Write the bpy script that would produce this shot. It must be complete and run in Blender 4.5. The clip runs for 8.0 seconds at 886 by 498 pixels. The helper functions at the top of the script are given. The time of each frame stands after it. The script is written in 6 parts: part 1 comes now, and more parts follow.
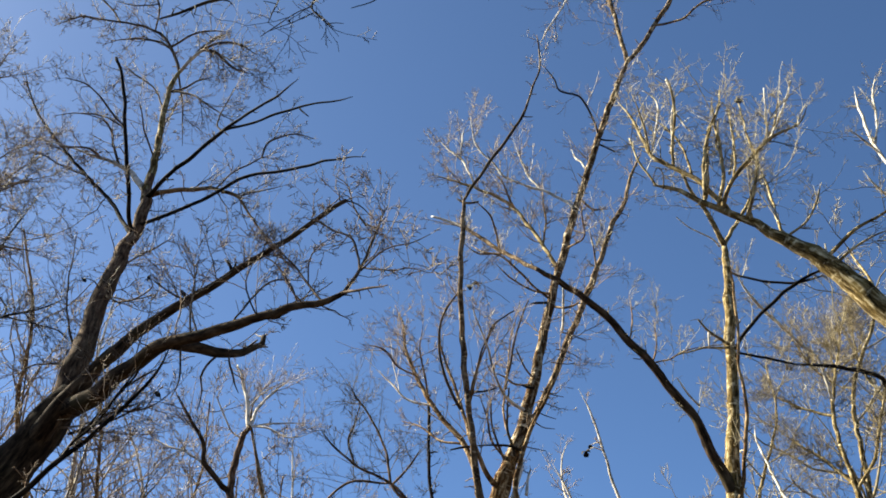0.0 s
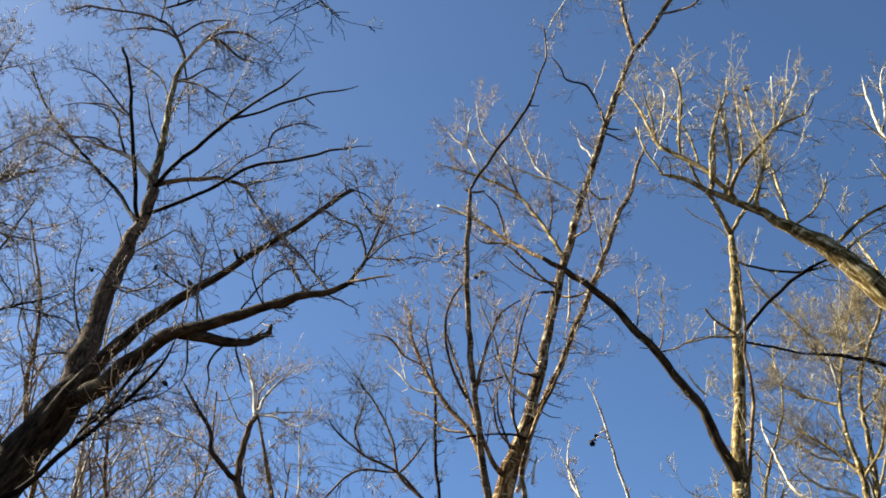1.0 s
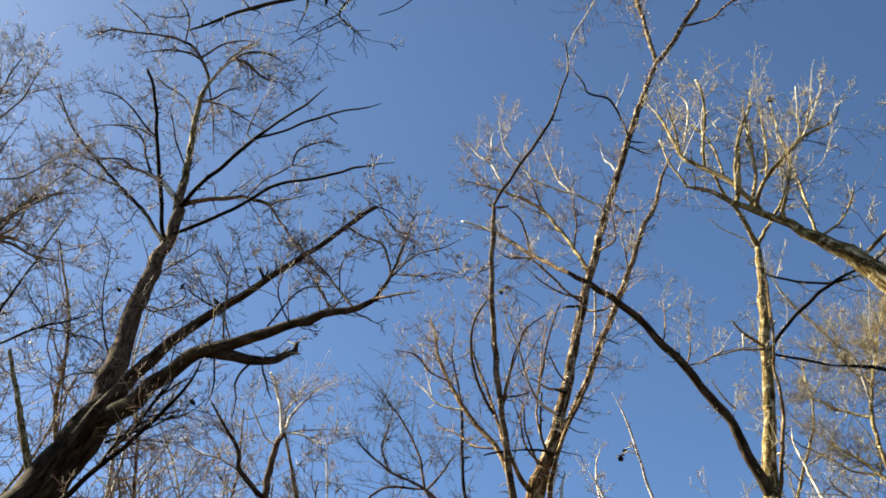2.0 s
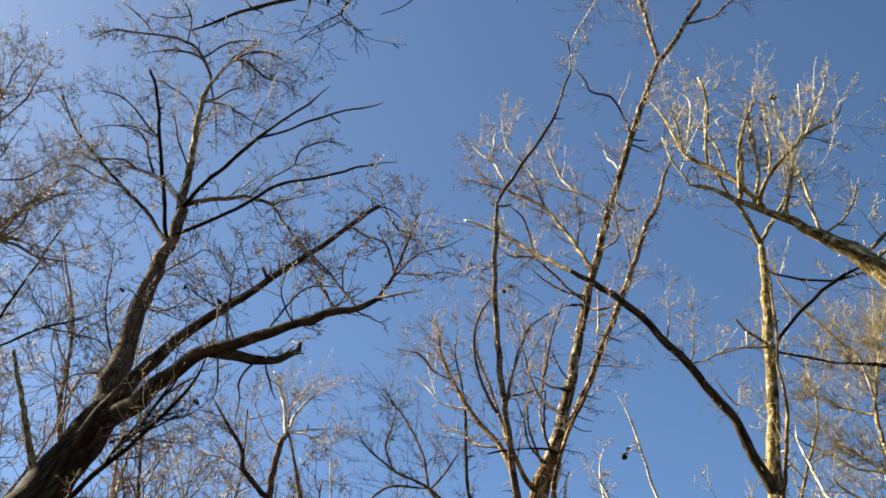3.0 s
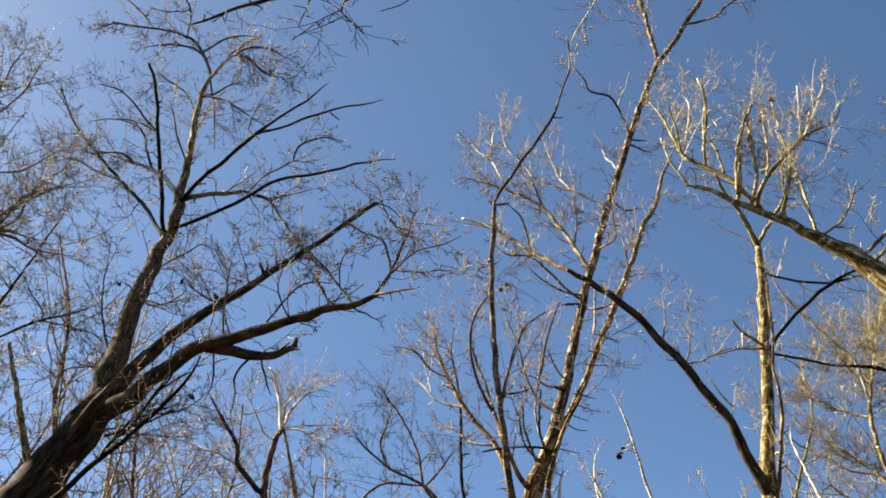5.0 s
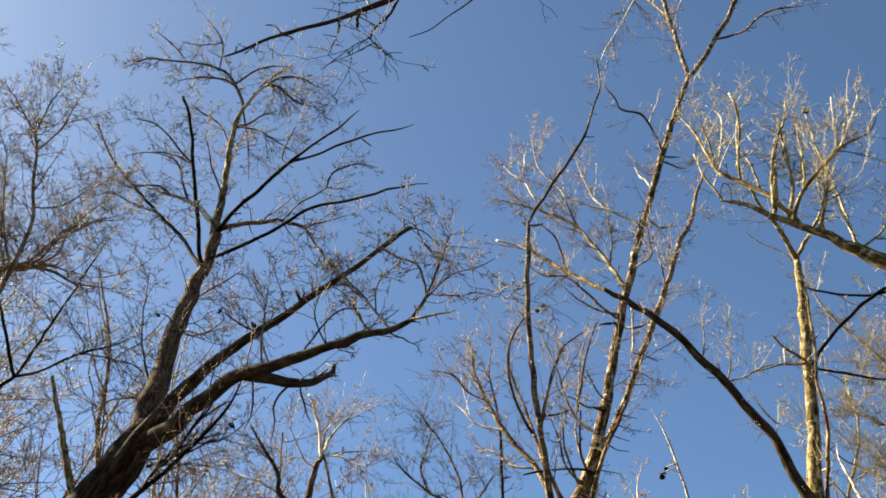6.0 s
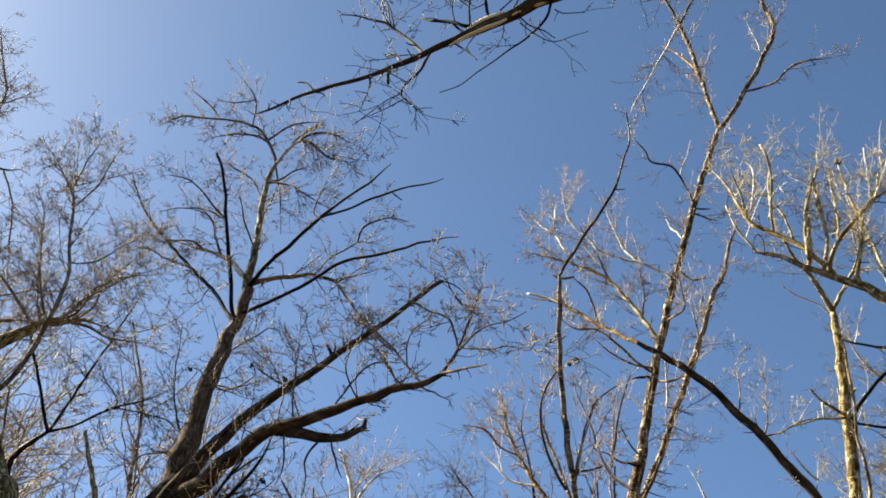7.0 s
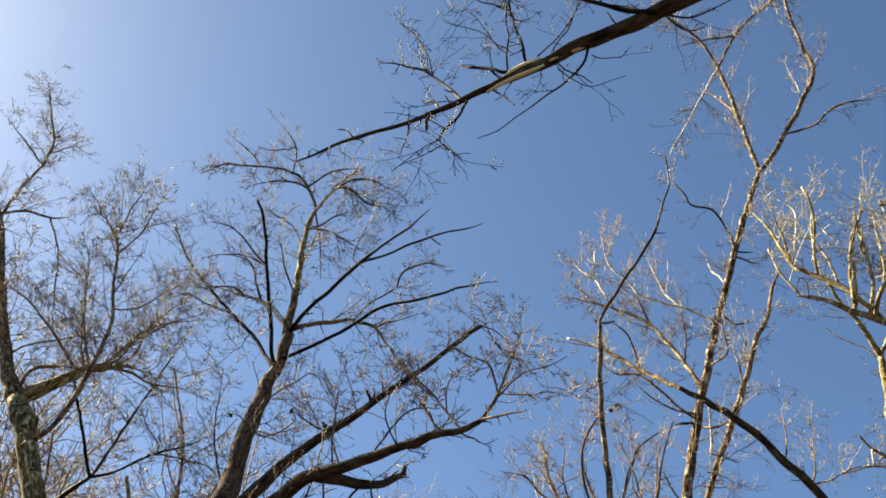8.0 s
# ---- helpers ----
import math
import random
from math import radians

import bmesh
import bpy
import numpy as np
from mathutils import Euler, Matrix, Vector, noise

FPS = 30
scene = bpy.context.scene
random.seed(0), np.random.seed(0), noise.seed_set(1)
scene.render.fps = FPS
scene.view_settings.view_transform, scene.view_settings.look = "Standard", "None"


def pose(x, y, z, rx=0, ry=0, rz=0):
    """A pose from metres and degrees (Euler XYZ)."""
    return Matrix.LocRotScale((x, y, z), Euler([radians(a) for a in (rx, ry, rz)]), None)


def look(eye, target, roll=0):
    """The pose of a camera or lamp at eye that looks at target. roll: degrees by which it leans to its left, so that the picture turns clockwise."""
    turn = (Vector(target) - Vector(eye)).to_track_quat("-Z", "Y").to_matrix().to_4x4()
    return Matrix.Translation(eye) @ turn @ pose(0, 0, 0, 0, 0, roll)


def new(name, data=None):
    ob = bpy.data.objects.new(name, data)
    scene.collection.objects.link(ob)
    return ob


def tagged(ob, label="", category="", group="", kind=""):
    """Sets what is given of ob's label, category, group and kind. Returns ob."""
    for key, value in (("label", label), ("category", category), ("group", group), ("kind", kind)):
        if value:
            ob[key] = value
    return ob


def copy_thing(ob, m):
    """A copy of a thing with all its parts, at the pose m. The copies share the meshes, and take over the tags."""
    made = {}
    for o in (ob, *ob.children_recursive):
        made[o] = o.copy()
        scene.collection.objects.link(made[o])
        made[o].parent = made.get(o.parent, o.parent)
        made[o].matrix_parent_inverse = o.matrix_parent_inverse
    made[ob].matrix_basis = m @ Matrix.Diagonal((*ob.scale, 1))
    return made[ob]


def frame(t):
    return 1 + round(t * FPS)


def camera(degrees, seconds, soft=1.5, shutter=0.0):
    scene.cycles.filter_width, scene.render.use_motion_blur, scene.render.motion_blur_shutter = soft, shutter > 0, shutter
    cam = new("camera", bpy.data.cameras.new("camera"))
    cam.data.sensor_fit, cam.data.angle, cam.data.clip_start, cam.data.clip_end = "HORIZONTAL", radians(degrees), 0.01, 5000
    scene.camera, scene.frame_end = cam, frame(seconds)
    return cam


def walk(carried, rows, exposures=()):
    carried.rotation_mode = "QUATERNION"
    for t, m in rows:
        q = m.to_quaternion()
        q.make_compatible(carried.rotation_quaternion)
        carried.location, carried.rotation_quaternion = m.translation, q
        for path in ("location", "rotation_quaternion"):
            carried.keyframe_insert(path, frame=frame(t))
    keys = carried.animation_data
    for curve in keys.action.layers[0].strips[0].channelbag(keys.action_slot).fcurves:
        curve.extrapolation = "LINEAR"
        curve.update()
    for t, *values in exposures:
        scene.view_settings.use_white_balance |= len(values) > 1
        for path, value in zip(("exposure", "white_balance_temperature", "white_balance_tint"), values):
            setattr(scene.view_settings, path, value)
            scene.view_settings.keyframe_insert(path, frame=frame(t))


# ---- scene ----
# ---------------------------------------------------------------- camera
cam = camera(48.54, 8.0, soft=1.75)
EYE = (0.0, 0.0, 1.6)
PATH = [
    (0.0, pose(*EYE, 128.00, 0.02, -0.01)),
    (0.3, pose(*EYE, 127.62, 0.00, 0.25)),
    (0.5, pose(*EYE, 127.47, 0.05, 0.27)),
    (0.7, pose(*EYE, 127.26, 0.05, 0.37)),
    (1.0, pose(*EYE, 127.38, -0.16, 0.31)),
    (1.3, pose(*EYE, 127.94, -0.31, 1.24)),
    (1.5, pose(*EYE, 128.03, -0.32, 1.19)),
    (1.7, pose(*EYE, 128.08, -0.29, 1.34)),
    (2.0, pose(*EYE, 128.29, -0.42, 1.91)),
    (2.2, pose(*EYE, 128.37, -0.34, 2.42)),
    (3.3, pose(*EYE, 128.20, -0.36, 1.95)),
    (3.5, pose(*EYE, 128.65, -0.32, 1.79)),
    (3.8, pose(*EYE, 128.83, -0.05, 1.73)),
    (4.0, pose(*EYE, 128.89, -0.17, 1.68)),
    (4.2, pose(*EYE, 128.72, -0.32, 1.54)),
    (4.5, pose(*EYE, 128.15, -0.40, 1.37)),
    (4.7, pose(*EYE, 128.09, -0.56, 1.37)),
    (5.8, pose(*EYE, 128.86, -0.86, 3.57)),
    (6.0, pose(*EYE, 129.41, -0.81, 4.21)),
    (6.2, pose(*EYE, 129.69, -0.79, 4.43)),
    (6.5, pose(*EYE, 130.08, -0.91, 4.33)),
    (6.8, pose(*EYE, 131.28, -1.25, 4.92)),
    (7.0, pose(*EYE, 132.49, -1.77, 5.76)),
    (7.2, pose(*EYE, 133.26, -2.16, 5.96)),
    (7.5, pose(*EYE, 133.97, -2.44, 6.45)),
    (7.8, pose(*EYE, 134.77, -2.69, 7.44)),
    (8.0, pose(*EYE, 135.03, -3.12, 7.61)),
]
walk(cam, PATH, [(0.0, 2.18, 6650, 1), (2.0, 2.27, 7050, 0), (4.5, 2.34, 7600, 0), (6.0, 2.38, 7600, -1), (8.0, 2.46, 7600, -1)])

# ---------------------------------------------------------------- sky, sun, exposure
SUN_AZIMUTH, SUN_HEIGHT = -68.0, 43.0  # degrees from +y towards +x, degrees above the horizon
world = bpy.data.worlds.new("clear_sky")
world.use_nodes = True
scene.world = world
wn, wl = world.node_tree.nodes, world.node_tree.links
sky = wn.new("ShaderNodeTexSky")
sky.sky_type, sky.sun_disc = "NISHITA", False
sky.sun_elevation, sky.sun_rotation = radians(SUN_HEIGHT), radians(SUN_AZIMUTH)
sky.altitude, sky.air_density, sky.dust_density, sky.ozone_density = 2200, 0.69, 2.25, 6.8
wn["Background"].inputs["Strength"].default_value = 0.05
wl.new(sky.outputs["Color"], wn["Background"].inputs["Color"])

sun_data = bpy.data.lights.new("sun", "SUN")
sun_data.energy, sun_data.angle, sun_data.color = 5.0, radians(0.53), (1.0, 0.93, 0.81)
sun = new("sun", sun_data)
a, h = radians(SUN_AZIMUTH), radians(SUN_HEIGHT)
sun.matrix_world = look((math.sin(a) * math.cos(h) * 60, math.cos(a) * math.cos(h) * 60, math.sin(h) * 60), (0, 0, 0))


# ---------------------------------------------------------------- materials
def material(name, roughness=0.9, specular=0.3):
    m = bpy.data.materials.new(name)
    m.use_nodes = True
    b = m.node_tree.nodes["Principled BSDF"]
    b.inputs["Roughness"].default_value = roughness
    b.inputs["Specular IOR Level"].default_value = specular
    return m, m.node_tree.nodes, m.node_tree.links, b


def ramp(nodes, stops):
    r = nodes.new("ShaderNodeValToRGB")
    e = r.color_ramp.elements
    while len(e) < len(stops):
        e.new(0.5)
    for el, (at, colour) in zip(e, stops):
        el.position, el.color = at, (*colour, 1)
    return r


def scaled(nodes, links, source, x, y, z):
    m = nodes.new("ShaderNodeMapping")
    m.inputs["Scale"].default_value = (x, y, z)
    links.new(source, m.inputs["Vector"])
    return m.outputs["Vector"]


def noise_node(nodes, links, vector, scale, detail=4.0, rough=0.6):
    n = nodes.new("ShaderNodeTexNoise")
    n.inputs["Scale"].default_value, n.inputs["Detail"].default_value, n.inputs["Roughness"].default_value = scale, detail, rough
    links.new(vector, n.inputs["Vector"])
    return n.outputs["Fac"]


def mixed(nodes, links, fac, first, second, way="MIX"):
    m = nodes.new("ShaderNodeMix")
    m.data_type, m.blend_type = "RGBA", way
    for socket, value in ((m.inputs[0], fac), (m.inputs[6], first), (m.inputs[7], second)):
        if isinstance(value, (int, float)):
            socket.default_value = value
        elif isinstance(value, tuple):
            socket.default_value = (*value, 1)
        else:
            links.new(value, socket)
    return m.outputs[2]


def bark(name, fissure, plate, pale, young, lichen, lichen_amount=0.5, ridge=34.0, smooth_at=(0.035, 0.1), fleck_size=16.0, fleck_from=0.6, moss_shade=False):
    """Bark that runs along the limb: the attribute grain holds the way round and along it in metres, girth its radius.
    Old thick wood is dark and furrowed, young thin wood paler and smoother."""
    m, n, l, b = material(name, 0.92, 0.06)
    g = n.new("ShaderNodeAttribute")
    g.attribute_name = "grain"
    girth = n.new("ShaderNodeAttribute")
    girth.attribute_name = "girth"
    long = scaled(n, l, g.outputs["Vector"], 1, 1, 0.22)
    ridges = noise_node(n, l, long, ridge, 5, 0.65)
    plates = noise_node(n, l, scaled(n, l, g.outputs["Vector"], 1, 1, 0.45), 11, 3, 0.6)
    patches = noise_node(n, l, g.outputs["Vector"], 2.3, 4, 0.6)
    spots = noise_node(n, l, scaled(n, l, g.outputs["Vector"], 0.6, 0.6, 1.5), fleck_size, 3, 0.6)
    base = ramp(n, ((0.36, fissure), (0.51, plate), (0.74, pale)))
    l.new(ridges, base.inputs[0])
    # dark and pale patches imitate lit and shaded bits of young wood in colour
    smooth = ramp(n, ((0.3, tuple(c * 0.3 for c in young)), (0.48, young), (0.68, tuple(0.5 * (c + d) for c, d in zip(young, pale)))))
    l.new(plates, smooth.inputs[0])
    old = n.new("ShaderNodeMapRange")
    old.inputs["From Min"].default_value, old.inputs["From Max"].default_value = smooth_at
    l.new(girth.outputs["Fac"], old.inputs["Value"])
    colour = mixed(n, l, old.outputs[0], smooth.outputs[0], base.outputs[0])
    tone = ramp(n, ((0.32, (0.52, 0.49, 0.46)), (0.64, (1.28, 1.26, 1.22))))
    l.new(plates, tone.inputs[0])
    colour = mixed(n, l, 1.0, colour, tone.outputs[0], "MULTIPLY")
    where = ramp(n, ((0.54, (0, 0, 0)), (0.64, (lichen_amount,) * 3)))
    l.new(patches, where.inputs[0])
    colour = mixed(n, l, where.outputs[0], colour, lichen)
    fleck = ramp(n, ((fleck_from - 0.02, (0, 0, 0)), (fleck_from + 0.12, (0.8,) * 3)))
    l.new(spots, fleck.inputs[0])
    colour = mixed(n, l, fleck.outputs[0], colour, pale)
    if moss_shade:  # the thickest wood is darkened: moss, and the shade lying there, put into the colour
        thick_wood = n.new("ShaderNodeMapRange")
        thick_wood.inputs["From Min"].default_value, thick_wood.inputs["From Max"].default_value = 0.09, 0.13
        l.new(girth.outputs["Fac"], thick_wood.inputs["Value"])
        moss_shade_tint = mixed(n, l, thick_wood.outputs[0], (1.0, 1.0, 1.0), (0.66, 0.62, 0.56))
        colour = mixed(n, l, 1.0, colour, moss_shade_tint, "MULTIPLY")
    l.new(colour, b.inputs["Base Color"])
    bump = n.new("ShaderNodeBump")
    bump.inputs["Distance"].default_value = 0.006
    l.new(old.outputs[0], bump.inputs["Strength"])
    l.new(ridges, bump.inputs["Height"])
    l.new(bump.outputs[0], b.inputs["Normal"])
    return m


def twig_bark(name, dark, middle, pale):
    """Smooth young bark, another tone on every shoot."""
    m, n, l, b = material(name, 0.75, 0.2)
    geo = n.new("ShaderNodeNewGeometry")
    co = n.new("ShaderNodeTexCoord")
    each = ramp(n, ((0.1, dark), (0.5, middle), (0.82, middle), (0.99, pale)))
    l.new(geo.outputs["Random Per Island"], each.inputs[0])
    mottle = ramp(n, ((0.35, (0.7, 0.68, 0.66)), (0.65, (1.2, 1.18, 1.15))))
    l.new(noise_node(n, l, co.outputs["Object"], 9, 3), mottle.inputs[0])
    l.new(mixed(n, l, 1.0, each.outputs[0], mottle.outputs[0], "MULTIPLY"), b.inputs["Base Color"])
    return m


BARK_GREY = bark("bark_grey_brown", (0.024, 0.014, 0.0085), (0.118, 0.067, 0.039), (0.3, 0.21, 0.14), (0.085, 0.055, 0.035), (0.1, 0.07, 0.042), 0.45, 34, (0.015, 0.055), fleck_from=0.65, moss_shade=True)
# darker than the grey bark: moss, plus the limbs' shade put into the colour
BARK_OLD_SHADED = bark("bark_old_shaded", (0.008, 0.0055, 0.0035), (0.055, 0.034, 0.02), (0.16, 0.108, 0.064), (0.055, 0.037, 0.023), (0.06, 0.048, 0.022), 0.5, 22, (0.015, 0.055), fleck_from=0.66, moss_shade=True)
BARK_RED = bark("bark_red_brown", (0.014, 0.006, 0.0022), (0.125, 0.062, 0.018), (0.7, 0.53, 0.31), (0.16, 0.088, 0.036), (0.15, 0.088, 0.034), 0.4, 26, smooth_at=(0.012, 0.05), fleck_size=13, fleck_from=0.59)
BARK_GOLD = bark("bark_olive", (0.016, 0.01, 0.0035), (0.15, 0.1, 0.034), (0.8, 0.66, 0.4), (0.27, 0.2, 0.09), (0.17, 0.12, 0.036), 0.6, 24, smooth_at=(0.012, 0.05), fleck_size=11, fleck_from=0.605)
BARK_BROWN = bark("bark_brown", (0.014, 0.008, 0.0045), (0.1, 0.06, 0.03), (0.55, 0.42, 0.27), (0.14, 0.09, 0.052), (0.14, 0.095, 0.05), 0.45, 26, smooth_at=(0.012, 0.05), fleck_from=0.58)
BARK_PALE = bark("bark_pale_grey", (0.06, 0.047, 0.036), (0.34, 0.28, 0.21), (0.8, 0.74, 0.64), (0.56, 0.49, 0.4), (0.28, 0.24, 0.17), 0.3, fleck_from=0.55)
BARK_FLECK = bark("bark_dark_flecked", (0.008, 0.0042, 0.0018), (0.088, 0.045, 0.015), (0.76, 0.63, 0.43), (0.075, 0.043, 0.02), (0.085, 0.05, 0.021), 0.4, 26, smooth_at=(0.012, 0.05), fleck_size=12, fleck_from=0.585)
# near-black: the backlit silhouette of these limbs is put into the colour
BARK_BACKLIT = bark("bark_dark_backlit", (0.004, 0.003, 0.0024), (0.011, 0.008, 0.006), (0.045, 0.032, 0.022), (0.012, 0.0088, 0.0065), (0.018, 0.013, 0.0085), 0.2)
TWIG_GREY = twig_bark("twig_grey_brown", (0.028, 0.015, 0.008), (0.155, 0.096, 0.055), (0.5, 0.42, 0.33))
TWIG_RED = twig_bark("twig_red_brown", (0.045, 0.026, 0.014), (0.22, 0.145, 0.084), (0.74, 0.62, 0.45))
TWIG_GOLD = twig_bark("twig_golden", (0.06, 0.045, 0.022), (0.27, 0.215, 0.12), (0.72, 0.63, 0.45))
TWIG_OLIVE = twig_bark("twig_olive_brown", (0.04, 0.028, 0.012), (0.16, 0.115, 0.047), (0.62, 0.52, 0.32))
TWIG_DARK = twig_bark("twig_dark", (0.01, 0.007, 0.005), (0.032, 0.022, 0.016), (0.16, 0.12, 0.085))
TWIG_FAR = twig_bark("twig_far_wood", (0.1, 0.066, 0.04), (0.27, 0.195, 0.125), (0.54, 0.44, 0.31))
TWIG_WARM = twig_bark("twig_warm_brown", (0.05, 0.03, 0.014), (0.22, 0.145, 0.07), (0.6, 0.46, 0.28))


def torn_wood():
    m, n, l, b = material("torn_wood", 0.75, 0.3)
    g = n.new("ShaderNodeAttribute")
    g.attribute_name = "grain"
    fibre = noise_node(n, l, scaled(n, l, g.outputs["Vector"], 1, 1, 0.05), 60, 4, 0.7)
    r = ramp(n, ((0.35, (0.5, 0.32, 0.13)), (0.48, (0.78, 0.56, 0.27)), (0.7, (0.8, 0.67, 0.42))))
    l.new(fibre, r.inputs[0])
    l.new(r.outputs[0], b.inputs["Base Color"])
    bump = n.new("ShaderNodeBump")
    bump.inputs["Strength"].default_value, bump.inputs["Distance"].default_value = 0.7, 0.008
    l.new(fibre, bump.inputs["Height"])
    l.new(bump.outputs[0], b.inputs["Normal"])
    return m


TORN_WOOD = torn_wood()


def leaf_litter():
    m, n, l, b = material("leaf_litter", 0.95, 0.15)
    co = n.new("ShaderNodeTexCoord")
    v = n.new("ShaderNodeTexVoronoi")
    v.inputs["Scale"].default_value = 14
    l.new(co.outputs["Object"], v.inputs["Vector"])
    leaf = ramp(n, ((0.1, (0.01, 0.0075, 0.005)), (0.5, (0.028, 0.02, 0.0125)), (0.9, (0.058, 0.042, 0.026))))
    l.new(v.outputs["Color"], leaf.inputs[0])
    soil = ramp(n, ((0.4, (0.55, 0.5, 0.45)), (0.65, (1.1, 1.05, 1.0))))
    l.new(noise_node(n, l, co.outputs["Object"], 0.35, 6), soil.inputs[0])
    l.new(mixed(n, l, 1.0, leaf.outputs[0], soil.outputs[0], "MULTIPLY"), b.inputs["Base Color"])
    bump = n.new("ShaderNodeBump")
    bump.inputs["Strength"].default_value, bump.inputs["Distance"].default_value = 0.8, 0.03
    l.new(v.outputs["Distance"], bump.inputs["Height"])
    l.new(bump.outputs[0], b.inputs["Normal"])
    return m


LEAF_LITTER = leaf_litter()
DRY_LEAF, _n, _l, _b = material("dry_leaf", 0.8, 0.2)
_r = ramp(_n, ((0.3, (0.006, 0.0045, 0.0035)), (0.7, (0.022, 0.015, 0.01))))
_l.new(noise_node(_n, _l, _n.new("ShaderNodeTexCoord").outputs["Object"], 22), _r.inputs[0])
_l.new(_r.outputs[0], _b.inputs["Base Color"])


# ---------------------------------------------------------------- tubes: trunks, limbs and twigs
def unit(v):
    return v / np.maximum(np.linalg.norm(v, axis=-1, keepdims=True), 1e-9)


def mesh_object(name, verts, faces, mat, parent=None, grain=None, girth=None, label="", kind=""):
    me = bpy.data.meshes.new(name)
    me.from_pydata(verts, [], faces)
    me.materials.append(mat)
    me.shade_smooth()
    if grain is not None:
        me.attributes.new("grain", "FLOAT_VECTOR", "POINT").data.foreach_set("vector", np.asarray(grain, np.float32).ravel())
        me.attributes.new("girth", "FLOAT", "POINT").data.foreach_set("value", np.asarray(girth, np.float32))
    me.update()
    ob = new(name, me)
    ob.parent = parent
    return tagged(ob, label, kind=kind)


def along(nodes, step):
    """A smooth line through the nodes (x, y, z, radius), one row every step metres."""
    p = np.array(nodes, float)
    p = np.vstack((2 * p[0] - p[1], p, 2 * p[-1] - p[-2]))
    rows = []
    for i in range(1, len(p) - 2):
        a, b, c, d = p[i - 1:i + 3]
        k = max(2, int(np.linalg.norm(c[:3] - b[:3]) / step))
        for u in np.arange(k) / k:
            rows.append(0.5 * (2 * b + (c - a) * u + (2 * a - 5 * b + 4 * c - d) * u * u + (3 * b - a - 3 * c + d) * u ** 3))
    rows.append(p[-2])
    rows = np.array(rows)
    rows[:, 3] = np.maximum(rows[:, 3], 0.003)
    return rows


def sweep(nodes, seed, base, blunt=False):
    """Vertices, faces and grain of one limb: round, tapered, a little crooked, ridged where it is thick, with knots."""
    r0 = max(n[3] for n in nodes)
    rows = along(nodes, max(0.05, min(0.14, r0 * 0.8)))
    sides = int(min(26, max(7, 7 + r0 * 80)))
    rng = np.random.default_rng(seed)
    tangent = unit(np.gradient(rows[:, :3], axis=0))
    up = np.array((0.31, 0.55, 0.77))
    one = unit(np.cross(tangent, up))
    two = np.cross(tangent, one)
    length = np.r_[0, np.cumsum(np.linalg.norm(np.diff(rows[:, :3], axis=0), axis=1))]
    shift = rng.uniform(-50, 50, 3)
    verts, grain, girth, faces = [], [], [], []
    count = len(rows)
    knots = [(rng.uniform(0, length[-1]), rng.uniform(0, 6.28), rng.uniform(0.12, 0.4)) for _ in range(int(length[-1] * 1.3))]
    for i in range(count):
        r = rows[i, 3]
        s = length[i]
        ease = min(1.0, i / 3.0, (count - 1 - i) / 3.0 + 0.2)
        crook = Vector((s * min(3.2, max(0.9, 0.12 / r)), shift[0], shift[1]))
        centre = rows[i, :3] + ease * (0.16 * r + 0.009) * (one[i] * noise.noise(crook) + two[i] * noise.noise(crook + Vector((0, 31, 7)))) * 1.6
        kink = Vector((s * 4.5, shift[1], shift[2]))
        centre = centre + ease * (0.1 * r + 0.005) * (one[i] * noise.noise(kink) + two[i] * noise.noise(kink + Vector((0, 17, 3))))
        swell = 1 + 0.09 * noise.noise(Vector((s * 5.5, shift[2], 3.0)))
        for k in range(sides):
            ang = 2 * math.pi * k / sides
            ca, sa = math.cos(ang), math.sin(ang)
            rr = r * swell
            if r > 0.035:
                rr *= 1 + 0.085 * noise.noise(Vector((ca * 3.1 + shift[0], sa * 3.1, s * 2.4))) + 0.05 * noise.noise(Vector((ca * 7 + shift[1], sa * 7, s * 5)))
            for at, way, size in knots:
                far = ((s - at) / (0.6 * r + 0.02)) ** 2
                if far < 4:
                    near = math.exp(-far) * max(0.0, math.cos(ang - way)) ** 4
                    rr += r * size * near
            jag = 0.0
            if blunt and i == count - 1:
                jag = r * rng.uniform(-0.6, 1.2)
            q = centre + rr * (ca * one[i] + sa * two[i]) + jag * tangent[i] - base
            verts.append(tuple(q))
            girth.append(r)
            grain.append((ca * r + shift[0], sa * r + shift[1], s + shift[2]))
    for i in range(count - 1):
        for k in range(sides):
            m = (k + 1) % sides
            faces.append((i * sides + k, i * sides + m, (i + 1) * sides + m, (i + 1) * sides + k))
    for i, turn in ((0, 1), (count - 1, -1)):
        verts.append(tuple(rows[i, :3] - base + (tangent[i] * rows[i, 3] * 0.2 * -turn)))
        girth.append(rows[i, 3])
        grain.append((shift[0], shift[1], length[i] + shift[2]))
        for k in range(sides):
            m = (k + 1) % sides
            faces.append((len(verts) - 1, i * sides + m, i * sides + k)[::turn])
    return verts, faces, grain, girth


def shoots(rng, start, way, length, radius, pieces=4, wander=0.3, rise=0.12, tip=0.4, least=0.0024):
    """Lines of twigs that bend and climb: arrays (n, pieces + 1, 3) and radii."""
    n = len(start)
    p, d = start.copy(), unit(way)
    pts = [p.copy()]
    for _ in range(pieces):
        d = unit(d + rng.normal(0, wander, (n, 3)) + np.array((0, 0, rise)))
        p = p + d * (length / pieces)[:, None]
        pts.append(p.copy())
    taper = np.linspace(1.0, tip, pieces + 1)
    return np.stack(pts, 1), np.maximum(radius[:, None] * taper, least)


